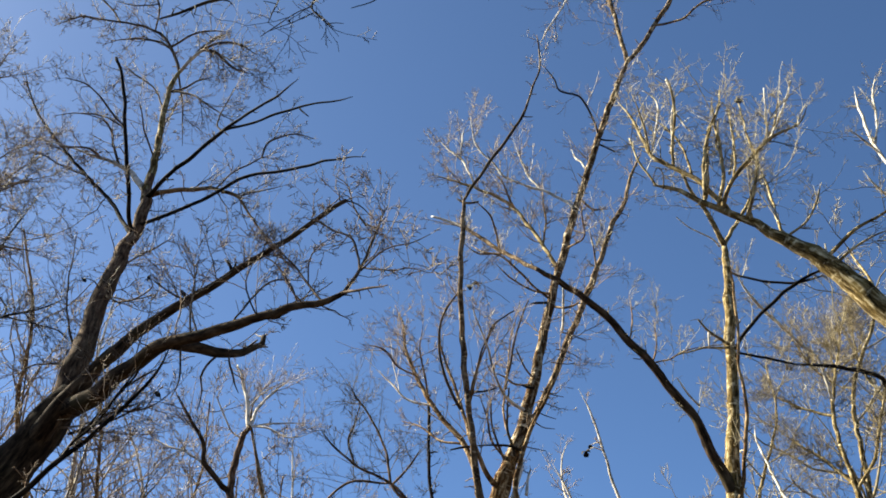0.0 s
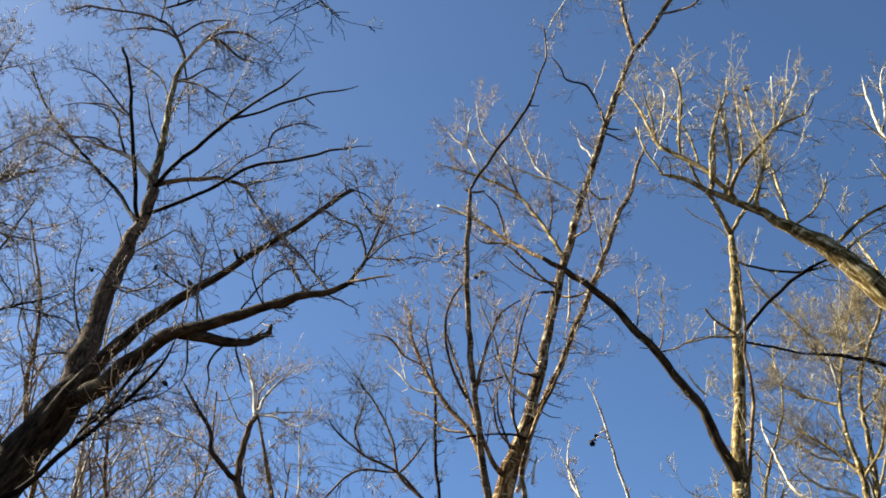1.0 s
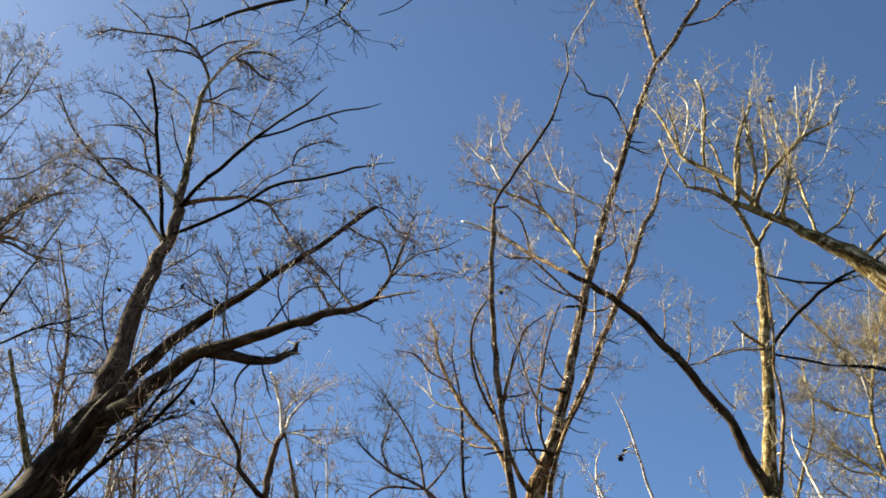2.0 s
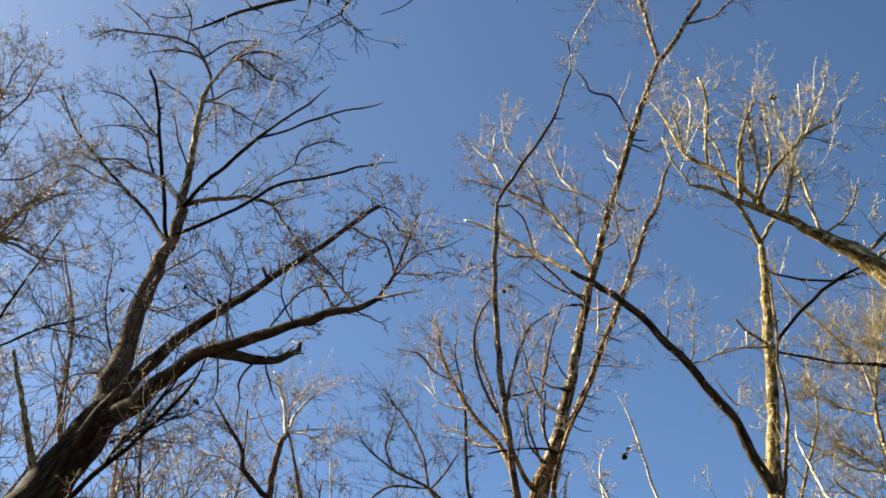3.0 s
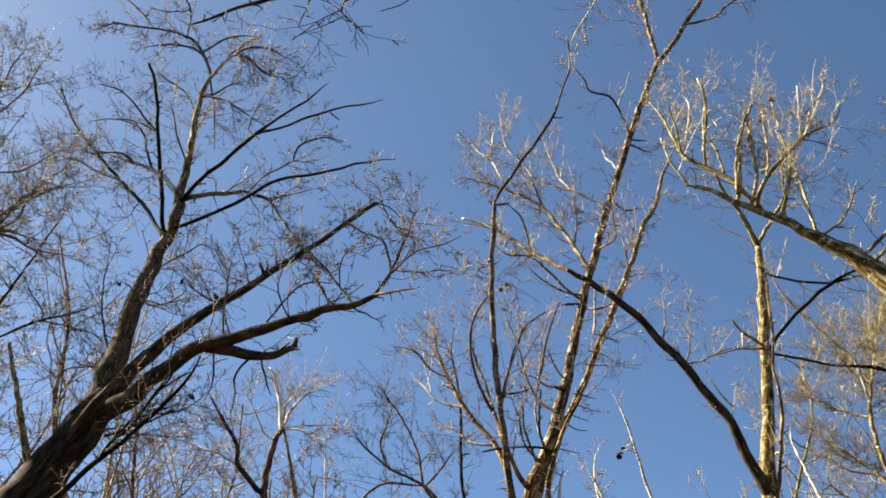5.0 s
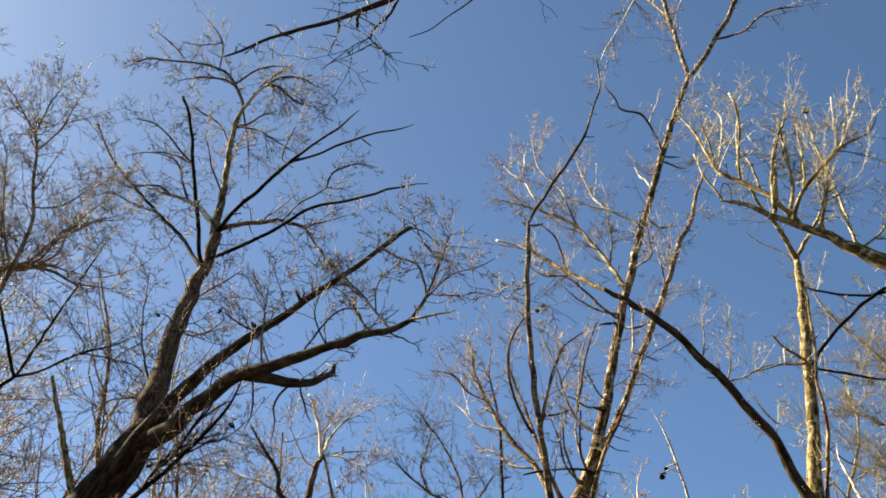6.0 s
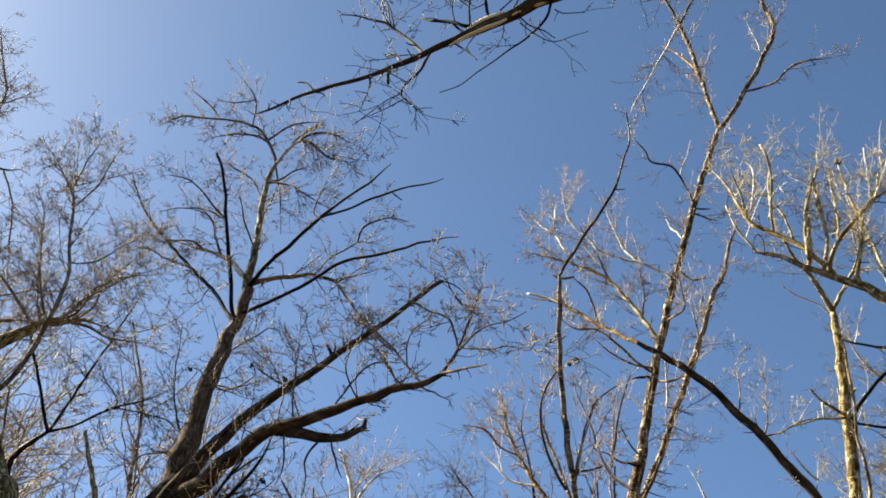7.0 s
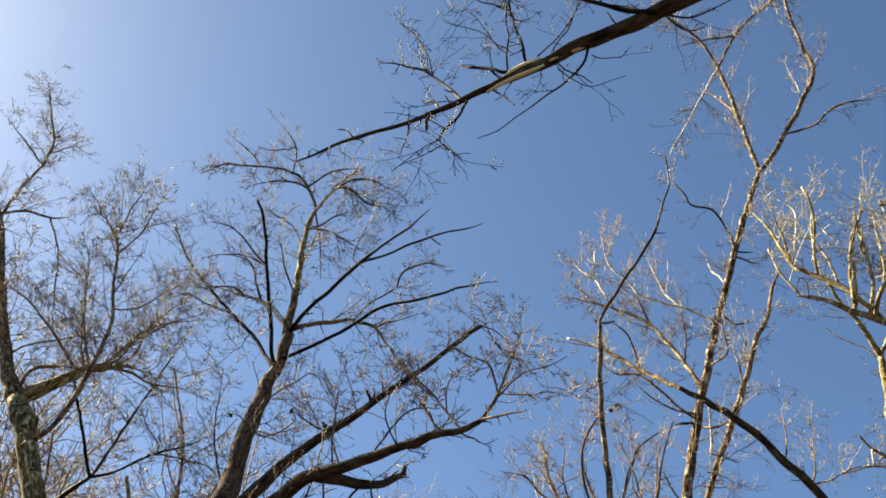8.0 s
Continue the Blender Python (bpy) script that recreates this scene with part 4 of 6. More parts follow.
tree_b.grow("branch", 1.2, (1.27, 12.05, 8.19, 0.010), (1.41, 12.02, 8.09, 0.007), (1.55, 12.00, 8.03, 0.005), of=b1, skin=BARK_GREY)
tree_b.grow("branch", 1.2, (1.37, 12.05, 8.49, 0.010), (1.53, 12.02, 8.42, 0.007), (1.68, 12.00, 8.37, 0.005), of=b1, skin=BARK_GREY)
tree_b.grow("branch", 1.2, (1.25, 12.05, 8.02, 0.010), (1.36, 12.03, 7.93, 0.008), (1.52, 12.00, 7.88, 0.005), of=b1, skin=BARK_GREY)
tree_b.grow("branch", 1.2, (1.82, 12.60, 9.83, 0.011), (1.98, 12.56, 9.75, 0.009), (2.16, 12.50, 9.61, 0.005), of=b6, skin=BARK_GREY)
tree_b.grow("branch", 1.2, (1.71, 12.60, 9.53, 0.011), (1.91, 12.55, 9.43, 0.008), (2.05, 12.50, 9.28, 0.005), of=b6, skin=BARK_GREY)
tree_b.grow("branch", 1.2, (1.63, 12.60, 9.30, 0.011), (1.85, 12.54, 9.23, 0.007), (1.96, 12.50, 9.23, 0.005), of=b6, skin=BARK_GREY)
tree_b.grow("branch", 0.3, (1.83, 12.70, 9.92, 0.022), (1.87, 12.68, 10.04, 0.021), (1.88, 12.65, 10.34, 0.019), (1.90, 12.60, 10.73, 0.016), of=b6, skin=BARK_PALE)
tree_b.grow("branch", 0, (0.86, 11.80, 6.73, 0.030), (0.93, 11.82, 6.90, 0.027), (1.05, 11.87, 7.37, 0.019), (1.12, 11.90, 7.62, 0.015), of=b0, skin=BARK_PALE)
tree_b.grow("branch", 0.3, (1.07, 11.85, 6.86, 0.022), (1.10, 11.88, 7.06, 0.017), (1.15, 11.90, 7.24, 0.011), of=b0, skin=BARK_PALE)
tree_b.grow("branch", 0.5, (0.81, 11.95, 7.41, 0.019), (0.73, 11.88, 7.61, 0.017), (0.66, 11.79, 7.89, 0.014), (0.65, 11.70, 8.17, 0.012), of=b0, skin=BARK_GREY)
tree_b.grow("branch", 0.5, (0.96, 11.95, 7.44, 0.023), (0.91, 11.92, 7.63, 0.021), (0.87, 11.88, 7.85, 0.018), (0.88, 11.84, 8.16, 0.014), (0.91, 11.80, 8.40, 0.012), of=b0, skin=BARK_OLD_SHADED)
dry_leaf(tree_b, b5, (0.39, 10.73, 9.37), 0.15, 151, 2)
tree_b.finish()

tree_c = Tree("slender_tree", (3.58, 12.87, 0), "slender leafless tree with sunlit olive-brown bark and one long side limb", BARK_RED, TWIG_GOLD, 1.04, 9401)
c0 = tree_c.grow("trunk", 0.2, (3.58, 12.87, -0.20, 0.185), (3.71, 12.92, 3.26, 0.148), (3.97, 13.00, 6.52, 0.132), (4.05, 13.04, 7.02, 0.122), (4.12, 13.07, 7.45, 0.118), (4.27, 13.12, 8.27, 0.094), (4.42, 13.17, 9.05, 0.090), (4.55, 13.21, 9.88, 0.086), (4.69, 13.25, 10.78, 0.078), (4.81, 13.28, 11.61, 0.066), (4.85, 13.30, 12.05, 0.043), skin=BARK_GOLD)
tree_c.grow("limb", 1.56, (4.85, 13.30, 12.05, 0.045), (4.70, 13.11, 12.27, 0.043), (4.55, 12.96, 12.53, 0.037), (4.37, 12.85, 12.75, 0.031), (4.24, 12.76, 13.07, 0.025), (4.11, 12.70, 13.41, 0.004), skin=BARK_GOLD)
tree_c.grow("limb", 1.82, (4.85, 13.30, 12.05, 0.037), (5.07, 13.44, 12.48, 0.035), (5.29, 13.54, 12.82, 0.033), (5.59, 13.68, 13.34, 0.030), (5.86, 13.83, 13.88, 0.027), (6.04, 13.98, 14.45, 0.021), (6.31, 14.20, 15.26, 0.004), skin=BARK_GOLD)
c1 = tree_c.grow("limb", 0.91, (4.12, 13.07, 7.40, 0.091), (3.99, 12.99, 7.71, 0.083), (3.86, 12.93, 7.99, 0.075), (3.68, 12.84, 8.49, 0.067), (3.47, 12.77, 8.82, 0.067), (3.14, 12.67, 9.30, 0.063), (2.79, 12.58, 9.69, 0.059), (2.48, 12.49, 10.10, 0.057), (2.19, 12.42, 10.34, 0.053), (1.81, 12.34, 10.61, 0.046), (1.46, 12.27, 10.79, 0.032), skin=BARK_OLD_SHADED)
c1b = tree_c.grow("limb", 2.08, (1.50, 12.28, 10.78, 0.033), (0.99, 12.84, 11.57, 0.036), (0.71, 13.06, 11.98, 0.034), (0.50, 13.19, 12.29, 0.031), (0.34, 13.27, 12.46, 0.029), skin=BARK_BROWN)
tree_c.grow("branch", 0, (0.36, 13.26, 12.44, 0.027), (0.19, 13.34, 12.60, 0.026), (-0.02, 13.42, 12.76, 0.022), (-0.19, 13.48, 12.87, 0.016), of=c1b, skin=BARK_PALE, blunt=True)
tree_c.grow("branch", 1.56, (0.96, 12.87, 11.57, 0.018), (0.90, 12.71, 11.84, 0.017), (0.79, 12.56, 12.12, 0.017), (0.53, 12.37, 12.29, 0.004), of=c1b)
tree_c.grow("branch", 1.56, (0.99, 12.84, 11.53, 0.015), (0.72, 13.08, 11.74, 0.014), (0.50, 13.34, 12.10, 0.004), of=c1b)
tree_c.grow("branch", 2.08, (3.14, 12.67, 9.30, 0.014), (3.29, 12.85, 9.71, 0.013), (3.38, 13.07, 10.38, 0.004), of=c1)
tree_c.grow("branch", 1.69, (3.12, 12.67, 9.32, 0.012), (3.49, 12.97, 9.58, 0.013), (3.84, 13.19, 9.88, 0.010), (4.56, 13.57, 10.22, 0.004), of=c1)
tree_c.grow("branch", 2.08, (2.22, 12.43, 10.32, 0.017), (2.37, 12.25, 10.62, 0.016), (2.35, 12.06, 10.92, 0.013), (2.28, 11.83, 11.18, 0.004), of=c1)
tree_c.grow("branch", 2.08, (2.83, 12.59, 9.65, 0.014), (2.98, 12.86, 10.19, 0.013), (3.07, 13.19, 10.97, 0.004), of=c1)
tree_c.grow("limb", 0.39, (4.05, 13.04, 7.02, 0.029), (4.22, 12.92, 7.46, 0.029), (4.29, 12.84, 7.86, 0.029), (4.42, 12.73, 8.47, 0.027), (4.43, 12.65, 8.94, 0.024), (4.42, 12.59, 9.30, 0.022), (4.48, 12.50, 9.84, 0.022), (4.52, 12.42, 10.41, 0.020), (4.54, 12.34, 10.91, 0.004))
tree_c.grow("limb", 0.78, (4.55, 13.21, 9.84, 0.029), (4.77, 13.02, 10.08, 0.029), (5.09, 12.83, 10.38, 0.029), (5.40, 12.65, 10.61, 0.029), (5.73, 12.45, 10.76, 0.026), (6.12, 12.21, 10.85, 0.004), skin=BARK_BACKLIT)
tree_c.grow("branch", 0.78, (4.79, 13.28, 11.53, 0.020), (4.96, 13.11, 11.25, 0.021), (5.51, 12.81, 10.91, 0.021), (5.82, 12.68, 10.87, 0.021), (6.12, 12.58, 10.91, 0.004), of=c0, skin=BARK_BACKLIT)
tree_c.grow("branch", 0.78, (4.55, 13.21, 9.84, 0.021), (4.91, 13.37, 9.91, 0.020), (5.54, 13.68, 9.96, 0.021), (5.99, 13.91, 10.03, 0.004), of=c0, skin=BARK_BACKLIT)
tree_c.grow("branch", 0, (4.74, 13.22, 11.98, 0.016), (4.59, 13.10, 12.06, 0.015), (4.42, 13.02, 12.10, 0.013), (4.15, 12.90, 12.18, 0.011), (3.96, 12.80, 12.29, 0.008), of=c0, skin=BARK_PALE)
tree_c.grow("branch", 0, (3.76, 12.75, 8.66, 0.019), (3.70, 12.73, 8.71, 0.018), (3.59, 12.68, 8.82, 0.016), (3.46, 12.60, 9.02, 0.013), of=c1, skin=BARK_PALE)
tree_c.grow("branch", 0.6, (4.50, 13.10, 9.93, 0.028), (4.47, 13.09, 9.95, 0.027), (4.19, 12.98, 10.09, 0.021), (4.03, 12.90, 10.27, 0.016), of=c0, skin=BARK_GOLD)
tree_c.grow("branch", 0.4, (4.50, 13.12, 9.89, 0.023), (4.46, 13.11, 9.88, 0.023), (4.03, 12.96, 9.76, 0.016), (3.58, 12.80, 9.55, 0.009), of=c0, skin=BARK_GOLD)
tree_c.grow("branch", 0, (4.17, 12.95, 10.05, 0.016), (4.14, 12.93, 9.90, 0.014), (4.12, 12.90, 9.76, 0.011), of=c0, skin=BARK_PALE)
tree_c.finish()

tree_d = Tree("spreading_tree", (6.33, 8.87, 0), "leafless tree with a thick sunlit limb reaching across", BARK_GOLD, TWIG_GOLD, 1.14, 10864)
d0 = tree_d.grow("trunk", 0.4, (6.33, 8.87, -0.20, 0.234), (6.34, 8.92, 2.19, 0.187), (6.35, 9.00, 4.38, 0.167), (6.38, 9.24, 6.10, 0.168), (5.88, 9.38, 7.18, 0.156), (5.45, 9.46, 7.72, 0.147), (5.11, 9.53, 8.26, 0.139), (4.84, 9.59, 8.74, 0.125), (4.58, 9.64, 9.04, 0.109), (4.31, 9.68, 9.33, 0.076), (4.02, 9.73, 9.60, 0.059), (3.72, 9.78, 9.86, 0.045), (3.39, 9.82, 10.07, 0.037), (3.17, 9.86, 10.28, 0.030), (2.99, 9.88, 10.38, 0.026), (2.82, 9.90, 10.42, 0.004))
d1a = tree_d.grow("limb", 1.84, (3.72, 9.78, 9.86, 0.041), (3.57, 9.95, 10.42, 0.036), (3.42, 10.04, 10.70, 0.034), (3.21, 10.14, 10.98, 0.032), (2.97, 10.24, 11.32, 0.030), (2.91, 10.31, 11.69, 0.025), (2.84, 10.39, 12.19, 0.020), (2.69, 10.48, 12.64, 0.004))
tree_d.grow("branch", 1.6, (2.97, 10.25, 11.36, 0.017), (2.90, 10.06, 11.73, 0.016), (2.78, 9.95, 12.22, 0.004), of=d1a)
tree_d.grow("limb", 1.92, (3.44, 9.82, 10.04, 0.030), (3.61, 9.99, 10.58, 0.029), (3.76, 10.17, 11.28, 0.025), (3.92, 10.33, 11.89, 0.023), (4.16, 10.48, 12.39, 0.020), (4.41, 10.72, 13.27, 0.004))
d1d = tree_d.grow("limb", 1.92, (3.65, 9.79, 9.90, 0.032), (3.77, 9.45, 10.16, 0.028), (4.00, 9.24, 10.34, 0.025), (4.23, 9.10, 10.51, 0.023), (4.40, 9.03, 10.58, 0.017), (4.58, 8.96, 10.66, 0.012), (4.72, 8.89, 10.90, 0.004))
tree_d.grow("branch", 1.6, (4.22, 9.11, 10.50, 0.016), (4.47, 9.34, 11.10, 0.015), (4.70, 9.51, 11.74, 0.004), of=d1d)
d1f = tree_d.grow("limb", 1.84, (3.60, 9.79, 9.93, 0.028), (3.81, 9.88, 10.58, 0.026), (3.87, 9.95, 11.17, 0.024), (3.90, 10.01, 11.68, 0.019), (3.98, 10.09, 12.35, 0.004))
tree_d.grow("branch", 1.6, (3.23, 10.13, 10.95, 0.020), (3.22, 9.94, 11.28, 0.018), (3.28, 9.77, 11.66, 0.019), (3.26, 9.63, 11.97, 0.016), (3.19, 9.53, 12.15, 0.004), of=d1a)
tree_d.grow("branch", 0.4, (2.98, 10.23, 11.31, 0.015), (3.13, 10.36, 11.85, 0.016), (3.28, 10.46, 12.50, 0.014), (3.24, 10.50, 12.79, 0.014), (3.11, 10.53, 12.95, 0.004), of=d1a, skin=BARK_PALE)
tree_d.grow("branch", 1.6, (3.91, 9.75, 9.69, 0.025), (3.97, 9.47, 9.87, 0.022), (4.00, 9.31, 10.06, 0.017), (4.03, 9.15, 10.40, 0.004), of=d0)
tree_d.grow("branch", 1.44, (4.30, 9.69, 9.34, 0.021), (4.44, 10.05, 10.27, 0.018), (4.49, 10.19, 10.75, 0.016), (4.51, 10.29, 11.16, 0.004), of=d0)
tree_d.grow("limb", 1.2, (4.68, 9.62, 8.93, 0.027), (4.93, 9.35, 9.11, 0.024), (5.10, 9.21, 9.18, 0.019), (5.29, 9.08, 9.22, 0.017), (5.52, 8.92, 9.34, 0.004))
tree_d.grow("branch", 1.28, (4.31, 9.68, 9.33, 0.018), (4.54, 9.42, 9.41, 0.014), (4.66, 9.28, 9.60, 0.012), (4.73, 9.18, 9.80, 0.004), of=d0)
tree_d.grow("branch", 1.6, (3.44, 10.03, 10.66, 0.019), (3.47, 10.24, 11.29, 0.016), (3.39, 10.40, 11.90, 0.016), (3.06, 10.53, 12.44, 0.004), of=d1a)
tree_d.grow("branch", 1.28, (4.78, 9.60, 8.82, 0.020), (4.94, 9.34, 8.90, 0.017), (5.17, 9.17, 8.98, 0.011), (5.36, 9.10, 9.01, 0.004), of=d0)
tree_d.grow("branch", 1.6, (3.77, 9.45, 10.16, 0.016), (3.91, 9.56, 10.69, 0.015), (3.99, 9.65, 11.21, 0.013), (4.05, 9.75, 11.75, 0.004), of=d1d)
tree_d.grow("branch", 1, (3.22, 10.10, 11.21, 0.025), (3.27, 10.11, 11.38, 0.024), (3.37, 10.15, 12.04, 0.020), (3.45, 10.18, 12.48, 0.018), (3.40, 10.20, 12.84, 0.016), of=d1a, skin=BARK_PALE)
tree_d.grow("branch", 0.8, (3.38, 10.15, 12.10, 0.016), (3.42, 10.12, 11.98, 0.015), (3.50, 10.05, 11.67, 0.011), (3.56, 10.00, 11.51, 0.009), of=d1a, skin=BARK_PALE)
tree_d.grow("branch", 1.2, (3.46, 9.75, 10.13, 0.029), (3.48, 9.77, 10.32, 0.027), (3.58, 9.82, 10.88, 0.023), (3.79, 9.88, 11.52, 0.017), (3.90, 9.90, 11.76, 0.015), of=d0)
tree_d.grow("branch", 1.2, (3.81, 9.90, 10.58, 0.021), (3.87, 9.94, 11.04, 0.018), (3.84, 9.96, 11.27, 0.016), (3.96, 10.00, 11.75, 0.012), of=d1f)
tree_d.grow("branch", 1, (3.90, 9.90, 10.63, 0.021), (4.00, 9.92, 10.91, 0.019), (4.11, 9.97, 11.55, 0.015), (4.12, 10.00, 11.89, 0.012), of=d1f, skin=BARK_PALE)
tree_d.grow("branch", 0.8, (4.08, 9.30, 10.42, 0.017), (4.06, 9.38, 10.75, 0.015), (4.10, 9.49, 11.28, 0.012), (4.14, 9.60, 11.81, 0.009), of=d1d)
tree_d.grow("branch", 1, (4.23, 9.10, 10.52, 0.017), (4.55, 9.21, 11.19, 0.013), (4.83, 9.30, 11.83, 0.009), of=d1d, skin=BARK_PALE)
tree_d.grow("branch", 1, (4.19, 9.15, 10.52, 0.017), (4.31, 9.26, 11.03, 0.014), (4.47, 9.40, 11.78, 0.009), of=d1d, skin=BARK_PALE)
tree_d.grow("branch", 1, (4.41, 9.05, 10.59, 0.015), (4.60, 9.07, 10.76, 0.012), (4.80, 9.10, 11.12, 0.008), of=d1d, skin=BARK_PALE)
tree_d.grow("branch", 0, (2.95, 9.86, 10.32, 0.010), (2.96, 9.85, 10.39, 0.010), (2.98, 9.84, 10.60, 0.008), (2.92, 9.83, 10.69, 0.008), (2.84, 9.81, 10.53, 0.006), (2.80, 9.80, 10.37, 0.006), of=d0, skin=BARK_OLD_SHADED)
tree_d.grow("branch", 0.5, (2.87, 9.88, 10.39, 0.018), (2.82, 9.88, 10.54, 0.016), (2.69, 9.89, 10.86, 0.014), (2.62, 9.90, 11.30, 0.011), of=d0)
tree_d.grow("branch", 1, (3.95, 9.66, 9.64, 0.026), (3.99, 9.71, 9.92, 0.023), (4.23, 9.82, 10.51, 0.018), (4.35, 9.90, 10.93, 0.014), of=d0)
tree_d.grow("branch", 1, (4.27, 9.62, 9.60, 0.020), (4.26, 9.69, 9.95, 0.016), (4.29, 9.80, 10.48, 0.011), of=d0, skin=BARK_PALE)
dry_leaf(tree_d, d1d, (4.13, 9.55, 11.75), 0.09, 161)
tree_d.finish()

tree_e = Tree("golden_tree", (6.98, 17.0, 0), "leafless tree with a dense crown of golden twigs", BARK_GOLD, TWIG_OLIVE, 1.42, 8603, bushy=1.5)
tree_e.grow("trunk", 0.6, (6.98, 17.00, -0.20, 0.116), (7.14, 17.00, 4.01, 0.093), (7.49, 17.00, 8.03, 0.083), (7.61, 17.00, 8.76, 0.068), (7.64, 17.00, 9.29, 0.056), (7.55, 17.00, 10.17, 0.036))
e1 = tree_e.grow("limb", 5.2, (7.55, 17.00, 10.17, 0.040), (7.63, 17.14, 10.85, 0.041), (7.88, 17.26, 11.62, 0.034), (8.10, 17.35, 12.20, 0.027), (8.46, 17.48, 13.12, 0.019), (8.94, 17.60, 13.93, 0.004))
tree_e.grow("limb", 5.6, (7.63, 17.00, 9.33, 0.033), (7.49, 17.35, 9.82, 0.033), (7.39, 17.54, 10.14, 0.030), (7.11, 17.74, 10.49, 0.022), (6.84, 17.90, 10.88, 0.004))
tree_e.grow("limb", 5.6, (7.63, 17.00, 9.21, 0.033), (7.99, 16.68, 9.73, 0.032), (8.16, 16.48, 10.32, 0.029), (8.43, 16.30, 11.06, 0.012))
tree_e.grow("branch", 5.2, (7.63, 17.14, 10.85, 0.027), (7.30, 17.49, 11.17, 0.026), (6.99, 17.73, 11.50, 0.022), (6.65, 17.94, 11.88, 0.004), of=e1)
tree_e.grow("branch", 5.2, (7.88, 17.26, 11.62, 0.020), (7.41, 16.96, 11.83, 0.022), (7.07, 16.67, 12.19, 0.013), (6.84, 16.46, 12.45, 0.004), of=e1)
tree_e.grow("branch", 4.8, (7.99, 17.31, 11.91, 0.021), (8.83, 17.79, 12.75, 0.019), (9.48, 18.11, 13.68, 0.004), of=e1)
tree_e.grow("limb", 2, (7.74, 17.20, 11.20, 0.031), (7.50, 16.82, 11.94, 0.034), (7.12, 16.63, 12.22, 0.034), (6.73, 16.42, 12.52, 0.033), (6.22, 16.11, 12.90, 0.033), (5.86, 15.80, 13.37, 0.004), skin=BARK_PALE)
tree_e.grow("limb", 1.2, (8.41, 16.31, 11.02, 0.040), (8.25, 16.11, 11.13, 0.043), (7.49, 15.71, 11.08, 0.039), (6.93, 15.38, 10.92, 0.031), (6.24, 14.91, 10.69, 0.004), skin=BARK_BACKLIT)
tree_e.grow("limb", 1, (7.56, 17.00, 8.43, 0.029), (7.35, 16.75, 8.77, 0.031), (6.68, 16.49, 8.86, 0.027), (6.27, 16.31, 9.02, 0.020), (6.11, 16.20, 9.25, 0.004), skin=BARK_PALE)
tree_e.grow("limb", 0.8, (7.54, 17.00, 8.32, 0.032), (6.74, 17.55, 9.09, 0.032), (6.52, 17.76, 9.54, 0.029), (6.47, 18.02, 10.23, 0.026), (6.42, 18.25, 10.87, 0.018), (6.50, 18.40, 11.31, 0.004), skin=BARK_PALE)
tree_e.finish()

tree_f = Tree("twiggy_tree", (-4.47, 9.15, 0), "leafless tree with brown trunk and a dense twiggy crown", BARK_BROWN, TWIG_WARM, 1.05, 8848, bushy=1.22)
tree_f.grow("trunk", 0.19, (-4.47, 9.15, -0.20, 0.225), (-4.97, 9.28, 3.27, 0.180), (-6.01, 9.50, 6.53, 0.161), (-6.46, 9.68, 7.27, 0.144), (-6.75, 9.78, 7.79, 0.133), (-7.05, 9.87, 8.35, 0.132), (-7.35, 9.94, 8.85, 0.148), (-7.63, 10.00, 9.29, 0.122), skin=BARK_GOLD)
f1 = tree_f.grow("limb", 2.22, (-7.37, 9.94, 8.87, 0.121), (-7.72, 10.07, 9.37, 0.136), (-8.13, 10.18, 9.98, 0.105), (-8.77, 10.36, 11.19, 0.081), (-9.36, 10.49, 12.45, 0.068), (-9.84, 10.57, 13.53, 0.060), (-10.46, 10.64, 14.70, 0.004))
f2 = tree_f.grow("limb", 4.44, (-7.63, 10.00, 9.29, 0.102), (-7.43, 10.21, 9.62, 0.095), (-7.29, 10.39, 9.96, 0.077), (-7.16, 10.52, 10.18, 0.065), (-6.93, 10.68, 10.34, 0.046), (-6.72, 10.83, 10.49, 0.028), (-6.47, 11.00, 10.48, 0.004), skin=BARK_GOLD)
f3 = tree_f.grow("limb", 3.7, (-7.13, 9.88, 8.48, 0.036), (-6.89, 9.81, 8.61, 0.036), (-6.72, 9.74, 8.76, 0.034), (-6.57, 9.67, 8.97, 0.034), (-6.48, 9.59, 9.27, 0.034), (-6.35, 9.50, 9.69, 0.030), (-6.30, 9.42, 10.12, 0.025), (-6.43, 9.34, 10.79, 0.023), (-6.60, 9.27, 11.53, 0.021), (-6.90, 9.23, 12.05, 0.013), (-7.36, 9.18, 12.69, 0.004))
tree_f.grow("branch", 3.33, (-6.59, 9.27, 11.49, 0.014), (-6.74, 9.42, 11.93, 0.016), (-6.83, 9.68, 12.92, 0.010), (-6.84, 9.77, 13.37, 0.004), of=f3)
tree_f.grow("branch", 3.33, (-6.54, 9.29, 11.27, 0.014), (-6.13, 9.05, 11.48, 0.012), (-5.95, 8.91, 11.76, 0.009), (-5.77, 8.79, 12.03, 0.004), of=f3)
tree_f.grow("branch", 3.7, (-6.35, 9.39, 10.35, 0.014), (-6.25, 9.46, 10.37, 0.012), (-6.04, 9.57, 10.50, 0.012), (-5.89, 9.76, 10.93, 0.009), (-5.73, 9.99, 11.35, 0.004), of=f3)
tree_f.grow("branch", 3.7, (-6.48, 9.59, 9.27, 0.016), (-6.88, 9.77, 10.14, 0.015), (-7.24, 9.95, 11.18, 0.016), (-7.54, 10.09, 12.06, 0.010), (-7.87, 10.19, 12.69, 0.004), of=f3)
